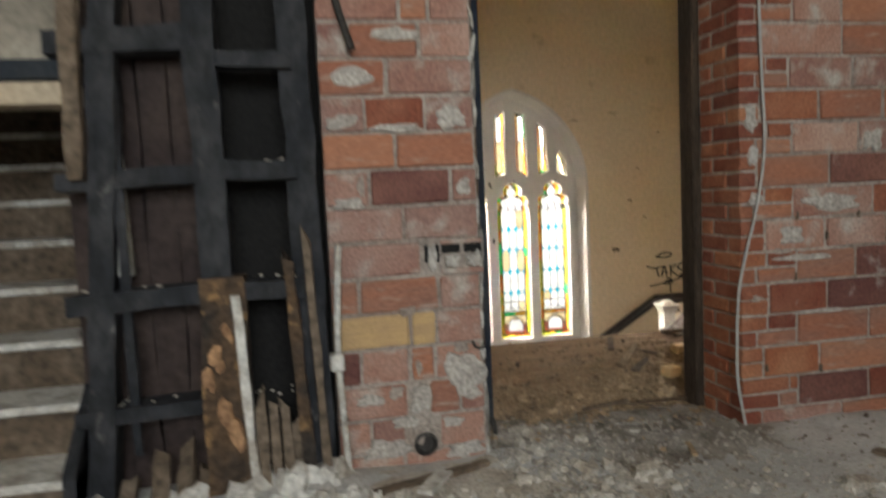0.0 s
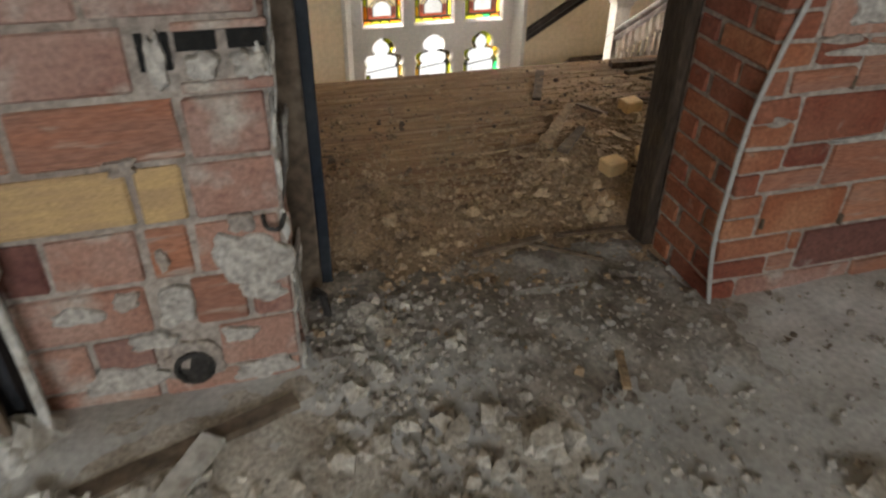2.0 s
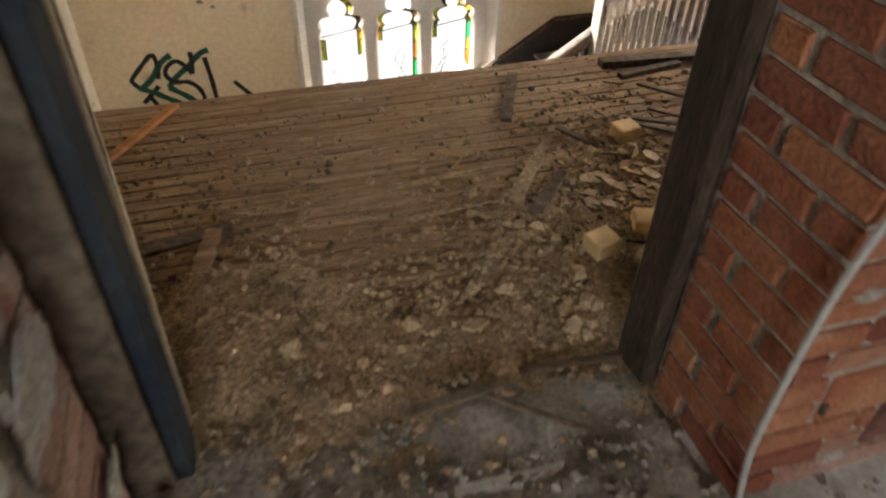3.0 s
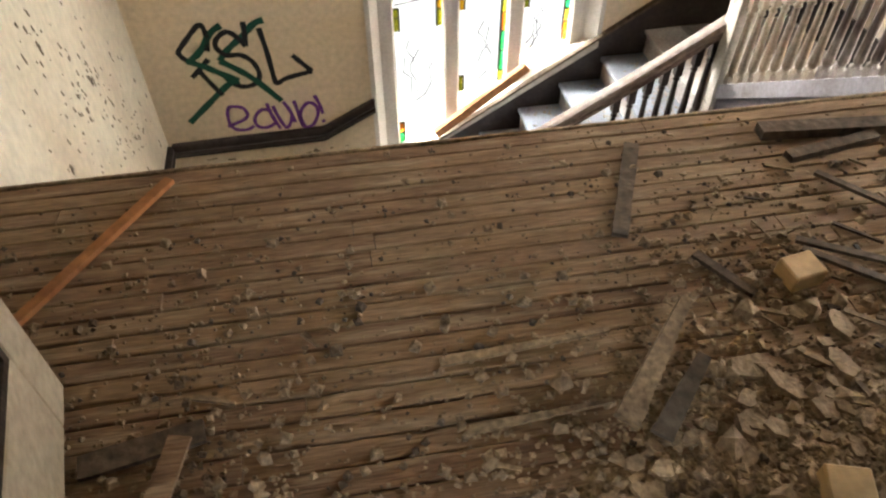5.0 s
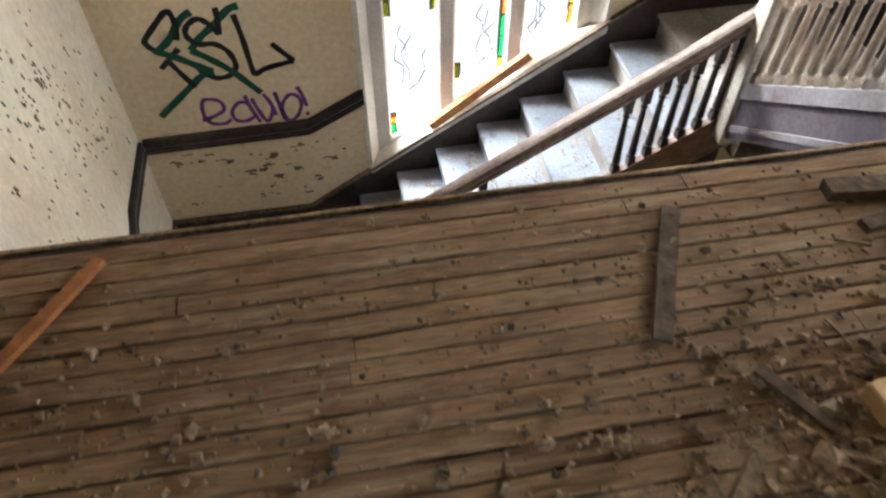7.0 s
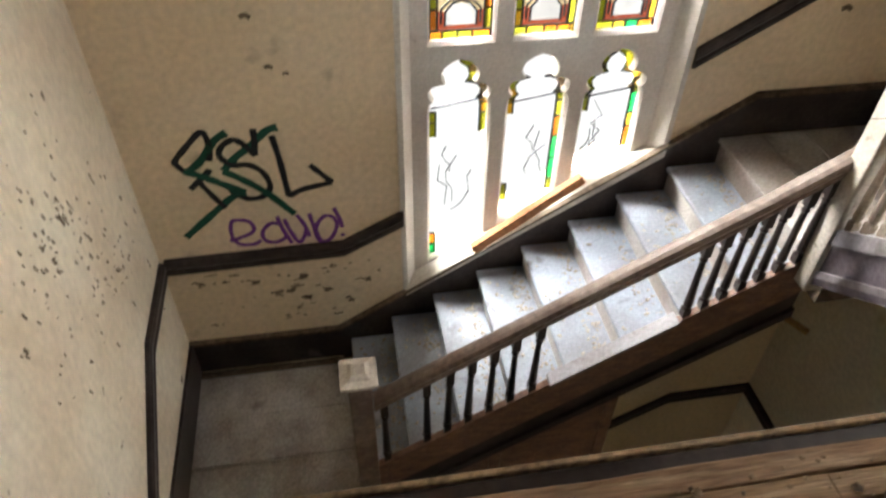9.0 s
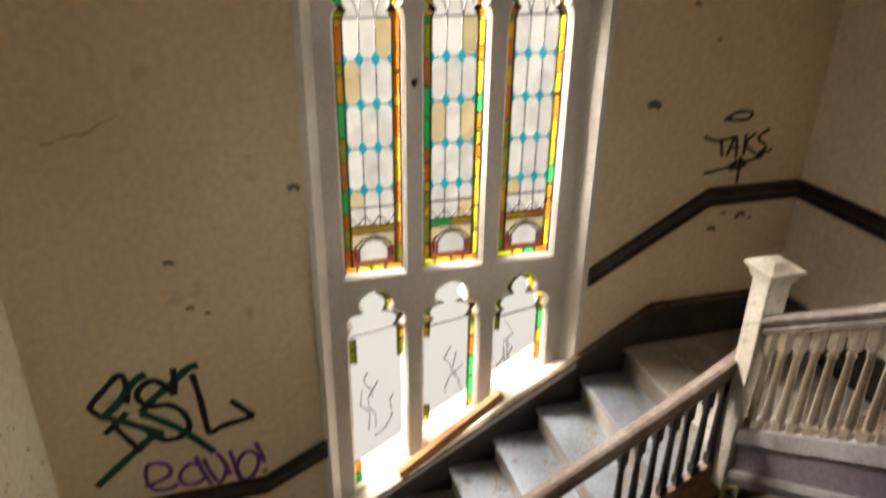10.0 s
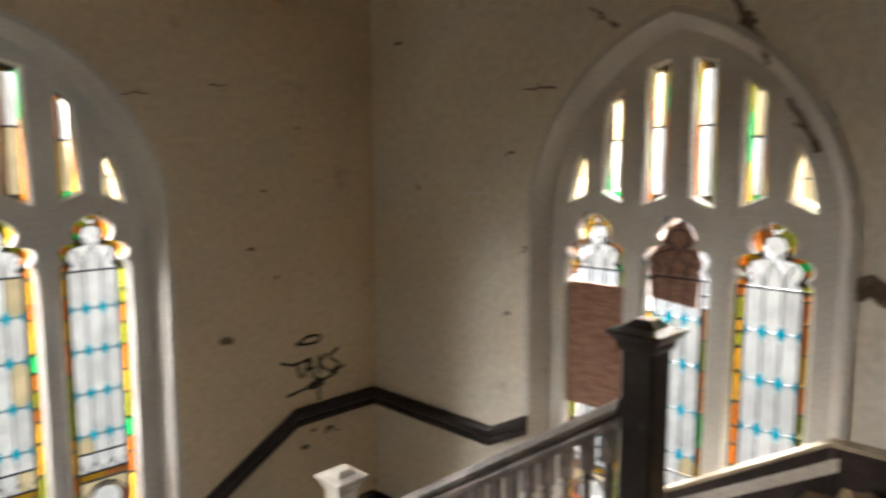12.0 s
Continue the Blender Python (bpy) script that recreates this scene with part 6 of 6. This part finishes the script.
for k in range(70):
    x, y = q.gauss(2.6, 0.24), q.gauss(4.1, 0.2)
    if x < 2.5 and y < 3.75 or x < 2.0 or y < 3.72 or y > 4.8:
        continue
    bm, w = bmesh.new(), q.uniform(0.025, 0.075)
    add_slab(bm, x, y, max(0.003, dirt_height(x, y)) + 0.002, w, w * q.uniform(0.45, 0.85), q.uniform(0.006, 0.013), q.uniform(0, 180), q, q.uniform(3, 16), q.choice((5, 6, 7)))
    solid("plaster_chip", bm, CHIPS, "flat broken chip of old plaster in the dirt", "plaster chip", "plaster chips on the planks")


def stair_litter(name, count, seed):
    """Flaked paint and grit gathered at the back of each tread."""
    q = random.Random(seed)
    verts, faces = [], []
    for _ in range(count):
        k = q.randrange(8)
        x = X1 + k * RUN1 + (q.uniform(0.17, 0.27) if q.random() < 0.75 else q.uniform(0.0, 0.27))
        y, z, w = q.uniform(IN1 + 0.05, NORTH - 0.05), Z1 + k * RISE1 + 0.001, q.uniform(0.006, 0.02)
        m, base = pose(x, y, z, q.uniform(-12, 12), q.uniform(-12, 12), q.uniform(0, 360)), len(verts)
        verts += [m @ Vector(p) for p in ((-w, -w * 0.5, 0), (w, -w * 0.6, 0), (w * 0.7, w * 0.6, 0), (-w * 0.8, w * 0.5, 0), (0, 0, w * 0.4))]
        faces += [tuple(base + i for i in f) for f in ((3, 2, 1, 0), (0, 1, 4), (1, 2, 4), (2, 3, 4), (3, 0, 4))]
    mesh = bpy.data.meshes.new(name)
    mesh.from_pydata(verts, [], faces)
    mesh.materials.append(RUBBLE)
    tagged(new(name, mesh), "flaked paint and plaster grit lying on the treads", "debris", kind="stuff")


stair_litter("stair_litter", 900, 71)

# ---- pieces: planks and bricks ----
rng = random.Random(8)
W_PL, shared = 0.0555, {}
row, y = 0, EDGE
while y > 3.45:
    y0, x = y - W_PL + 0.0025, WEST + 0.004 - rng.uniform(0, 1.2)
    end_x = 3.89 if y > 5.08 else EAST - 0.03
    while x < end_x:
        length = rng.choice((1.1, 1.5, 1.9, 2.4))
        a, b = max(x, WEST + 0.003), min(x + length - 0.003, end_x)
        if b - a > 0.03:
            key = round(b - a, 3)
            if key not in shared:
                bm = bmesh.new()
                n = max(2, int((b - a) / 0.14))
                rings = []
                for k in range(n + 1):
                    c0 = rng.uniform(0, 0.006) if rng.random() < 0.2 else rng.uniform(0, 0.0015)
                    c1 = rng.uniform(0, 0.008) if rng.random() < 0.2 else rng.uniform(0, 0.0015)
                    rings.append([bm.verts.new(((b - a) * k / n, s, h)) for s, h in ((0, -0.02), (W_PL - 0.0025, -0.02), (W_PL - 0.0025 - c1, -0.002), (W_PL - 0.005 - c1, 0.0), (0.0025 + c0, 0.0), (c0, -0.002))])
                for p, q in zip(rings, rings[1:]):
                    strip(bm, p, q)
                bm.faces.new(rings[0]), bm.faces.new(rings[-1])
                shared[key] = to_mesh("floor_plank", bm, PLANK)
            piece(shared[key], pose(a, y0, rng.uniform(-0.003, 0.001), rng.uniform(-0.8, 0.8), 0, 0), floor)
        x += length
    y -= W_PL

brick_meshes = {}


def brick(x, y, z, l, d, h, mat, turn=0.0):
    """A brick with its lower left front corner at (x, y, z): l along the wall, d deep, h high."""
    key = (round(l, 2), round(d, 2), round(h, 3), mat.name, rng.randrange(3))
    if key not in brick_meshes:
        bm = box(0, l, 0, d, 0, h, 0.005)
        for v in bm.verts:
            v.co += Vector((rng.uniform(-1, 1), rng.uniform(-1, 1), rng.uniform(-1, 1))) * 0.0028
        brick_meshes[key] = to_mesh("brick", bm, mat)
    piece(brick_meshes[key], pose(x, y, z, 0, 0, turn), partition)


J, BASE = 0.014, -0.055
C, O, R, D, Y = CLAY, CLAY_ORANGE, CLAY_RED, CLAY_DARK, CLAY_YELLOW
# blocks of the left pier, course by course from the floor: right end and clay
LEFT = {0: ((0.98, C), (1.295, C)), 1: ((0.86, C), (0.99, C), (1.0, None), (1.115, None), (1.295, C)), 2: ((1.0, C), (1.08, None), (1.2, O), (1.295, C)),
        3: ((0.835, D), (1.015, C), (1.11, O), (1.295, C)), 4: ((1.022, Y), (1.12, Y), (1.295, C)), 5: ((0.84, O), (1.134, O), (1.295, C)), 6: ((1.075, C), (1.14, None)),
        7: ((1.015, C), (1.295, C)), 8: ((0.9, C), (1.195, D), (1.295, C)), 9: ((0.997, O), (1.295, O)), 10: ((0.894, C), (1.111, R), (1.295, C)), 11: ((0.98, O), (1.295, C)),
        12: ((0.85, C), (1.1, O), (1.295, C))}
# right wall beyond the corner bricks: length of the corner brick, of a second half-high brick, then blocks
RIGHT = {1: (0.2, 0.07, (2.98, D), (3.3, R)), 2: (0.11, 0, (2.741, R), (3.1, O)), 3: (0.1, 0.165, (2.98, O), (3.3, O)), 4: (0.135, 0, (2.78, R), (3.075, D), (3.37, O)),
         5: (0.1, 0.165, (2.915, O), (3.2, D)), 6: (0.12, 0, (2.77, C), (3.06, C)), 7: (0.09, 0.16, (3.0, C), (3.3, R)), 8: (0.085, 0, (2.788, O), (3.1, D)),
         9: (0.1, 0.145, (2.929, C), (3.2, C)), 10: (0.104, 0, (2.741, R), (3.05, O)), 11: (0.1, 0.13, (2.9, C), (3.2, C))}
for c in range(17):
    z, h = BASE + c * COURSE + J / 2, COURSE - J
    x = 0.735
    for end, clay in LEFT.get(c, ((0.735 + (0.17, 0.3, 0.24)[c % 3], C), (1.1 + 0.04 * (c % 2), O), (1.295, C))):
        if clay:
            brick(x, FACE + rng.uniform(-0.004, 0.003), z, end - x - J, 0.08, h, clay)
        x = end
    x = OPEN1
    corner, second, *blocks = RIGHT.get(c, (0.1, 0.15 * (c % 2), (2.85, C), (3.15, O)))
    for q in (0, 1):
        l, hh = corner + (0.03 if q else -0.02) * (c % 2), COURSE / 2 - J * 0.8
        deep = 0.2 - J if q else 0.1 - J
        brick(x, FACE + rng.uniform(-0.003, 0.003), z + q * COURSE / 2, l - J, deep, hh, R)
        if second:
            brick(x + l, FACE + rng.uniform(-0.003, 0.003), z + q * COURSE / 2, corner + second - l - J, 0.07, hh, R if q else O)
    x += corner + second
    for end, clay in blocks:
        brick(x, FACE + rng.uniform(-0.004, 0.003), z, end - x - J, 0.08, h, clay)
        x = end
    while x < 4.1:
        l = min(rng.choice((0.3, 0.3, 0.24)), 4.2 - x)
        brick(x, FACE + rng.uniform(-0.003, 0.003), z, l - J, 0.08, h, rng.choice((C, O, R, D)))
        x += l
# reveal of the doorway
for c in range(34):
    z, hh = BASE + J / 2 + c * COURSE / 2, COURSE / 2 - J * 0.8
    y = FACE + (0.205 if c % 2 else 0.1)
    while y < BACK - 0.025:
        l = min(0.205, BACK - y)
        brick(OPEN1, y, z, 0.08, l - J, hh, CLAY_RED)
        y += l
    y = FACE + 0.085
    while y < BACK - 0.025:
        l = min(0.205, BACK - y)
        brick(OPEN0 - 0.075, y, z, 0.08, l - J, hh, CLAY)
        y += l
# hollow cells and mortar smears in the left pier


def smear(x, z, sx, sz, mat, label="", thick=0.007, seed=0):
    """A thin patch of mortar with a ragged outline, feathered to the wall."""
    q = random.Random(int(x * 977 + z * 3571) + seed)
    bm, n = bmesh.new(), 26
    rad = []
    for k in range(n):
        a = 2 * math.pi * k / n
        square = 1 / max(abs(math.cos(a)), abs(math.sin(a))) ** 0.6
        rad.append((a, square * q.uniform(0.45, 1.2)))
    rad = [(a, (rad[k - 1][1] + 2 * g + rad[(k + 1) % n][1]) / 4) for k, (a, g) in enumerate(rad)]
    rings = []
    for f, w in ((1.0, 0.012), (0.97, -thick * 0.5), (0.86, -thick), (0.5, -thick * 1.15)):
        rings.append([bm.verts.new((x + math.cos(a) * g * f * sx / 2, FACE + w - (q.uniform(0, 0.002) if f < 0.9 else 0), z + math.sin(a) * g * f * sz / 2)) for a, g in rad])
    for a, b in zip(rings, rings[1:]):
        strip(bm, a, b)
    bm.faces.new(rings[0]), bm.faces.new(rings[-1])
    part("mortar_smear", bm, mat, partition, label)


for y, z, sy, sz in ((3.34, 0.2, 0.15, 0.28), (3.42, 0.5, 0.2, 0.3), (3.33, 0.75, 0.14, 0.3), (3.42, 1.05, 0.18, 0.35), (3.46, 0.16, 0.12, 0.24), (3.36, 1.4, 0.16, 0.3)):
    bm = bmesh.new()
    add_stone(bm, 1.299, y, z, 0.02, sy, sz, rng, 0, 3)
    part("plaster_skim", bm, MORTAR_PALE, partition, "pale rough plaster left in the reveal")
# shallow black blocks on the face paint the dark inside the cells
for x, w in ((1.178, 0.034), (1.262, 0.032), (1.087, 0.006), (1.128, 0.006)):
    part("hollow_cell", box(x - w, x + w, FACE - 0.003, FACE + 0.012, 0.806 if w > 0.01 else 0.775, 0.838), BLACK_VOID, partition, "black block standing for the shade inside a hollow clay cell")
part("hollow_cell", box(1.14, 1.3, FACE - 0.001, FACE + 0.02, 0.838, 0.853, 0.003), CLAY, partition)
part("hollow_cell", box(1.14, 1.3, FACE - 0.001, FACE + 0.02, 0.728, 0.748, 0.003), CLAY, partition)
for x in (1.178, 1.262):
    smear(x, 0.776, 0.07, 0.062, MORTAR_PALE, "pale lump of mortar", 0.014)
smear(1.108, 0.79, 0.036, 0.11, MORTAR_PALE)
for x, z, sx, sz in ((1.205, 0.375, 0.175, 0.15), (1.2, 0.452, 0.06, 0.05), (1.045, 0.27, 0.1, 0.11), (0.85, 0.28, 0.11, 0.05), (0.95, 0.3, 0.07, 0.05), (1.04, 0.39, 0.03, 0.06), (1.01, 0.6, 0.07, 0.04), (1.225, 0.28, 0.1, 0.06),
                     (0.8, 1.29, 0.13, 0.06), (1.0, 1.265, 0.2, 0.035), (1.2, 1.3, 0.14, 0.09), (1.235, 1.05, 0.06, 0.08), (0.82, 1.0, 0.12, 0.05), (0.86, 1.06, 0.03, 0.1), (1.16, 0.17, 0.09, 0.05), (0.9, 0.09, 0.2, 0.09),
                     (1.2, 0.06, 0.16, 0.07), (0.98, 0.19, 0.12, 0.05), (1.0, 1.6, 0.2, 0.06), (0.85, 1.45, 0.15, 0.07), (2.44, 0.54, 0.05, 0.03), (2.66, 0.7, 0.3, 0.03), (2.6, 0.79, 0.13, 0.07), (2.44, 0.95, 0.07, 0.06),
                     (2.42, 1.27, 0.06, 0.14), (2.43, 1.12, 0.05, 0.1), (2.55, 0.73, 0.12, 0.025), (2.75, 0.47, 0.3, 0.02), (2.98, 1.17, 0.1, 0.1), (2.8, 0.92, 0.3, 0.09)):
    smear(x, z, sx, sz, MORTAR_PALE if sx * sz > 0.004 else MORTAR)
smear(1.05, 0.115, 0.14, 0.12, MORTAR, "dirty mortar round the pipe end", 0.004)
# little dark blocks take the place of shade in chipped joints
for x, z in ((2.485, 0.25), (2.74, 0.225), (2.62, 0.62), (2.92, 0.86), (2.77, 0.78), (2.63, 0.87)):
    part("chip_hole", box(x - 0.004, x + 0.004, FACE - 0.005, FACE + 0.012, z - 0.016, z + 0.016, 0.002), GREY_WOOD, partition, "dark block standing for the shade of a chipped joint hole")
z = 0.05
while z < 2.0:
    bm = bmesh.new()
    tall = rng.uniform(0.05, 0.13)
    add_stone(bm, 1.29 + rng.uniform(-0.004, 0.002), FACE + 0.012, z, rng.uniform(0.012, 0.024), 0.04, tall, rng, 0, 2)
    part("plaster_edge", bm, FLAKED_WHITE, partition, "pale plaster crust on the brick corner")
    z += tall * rng.uniform(0.9, 2.0)
bm = bmesh.new()
lathe(bm, [(0.045, 0), (0.045, 0.012), (0.036, 0.014), (0.03, 0.004)], 14, pose(1.05, FACE - 0.002, 0.1, 90, 0, 0))
part("pipe_end", bm, IRON, partition, "rusty cut pipe end in the masonry")
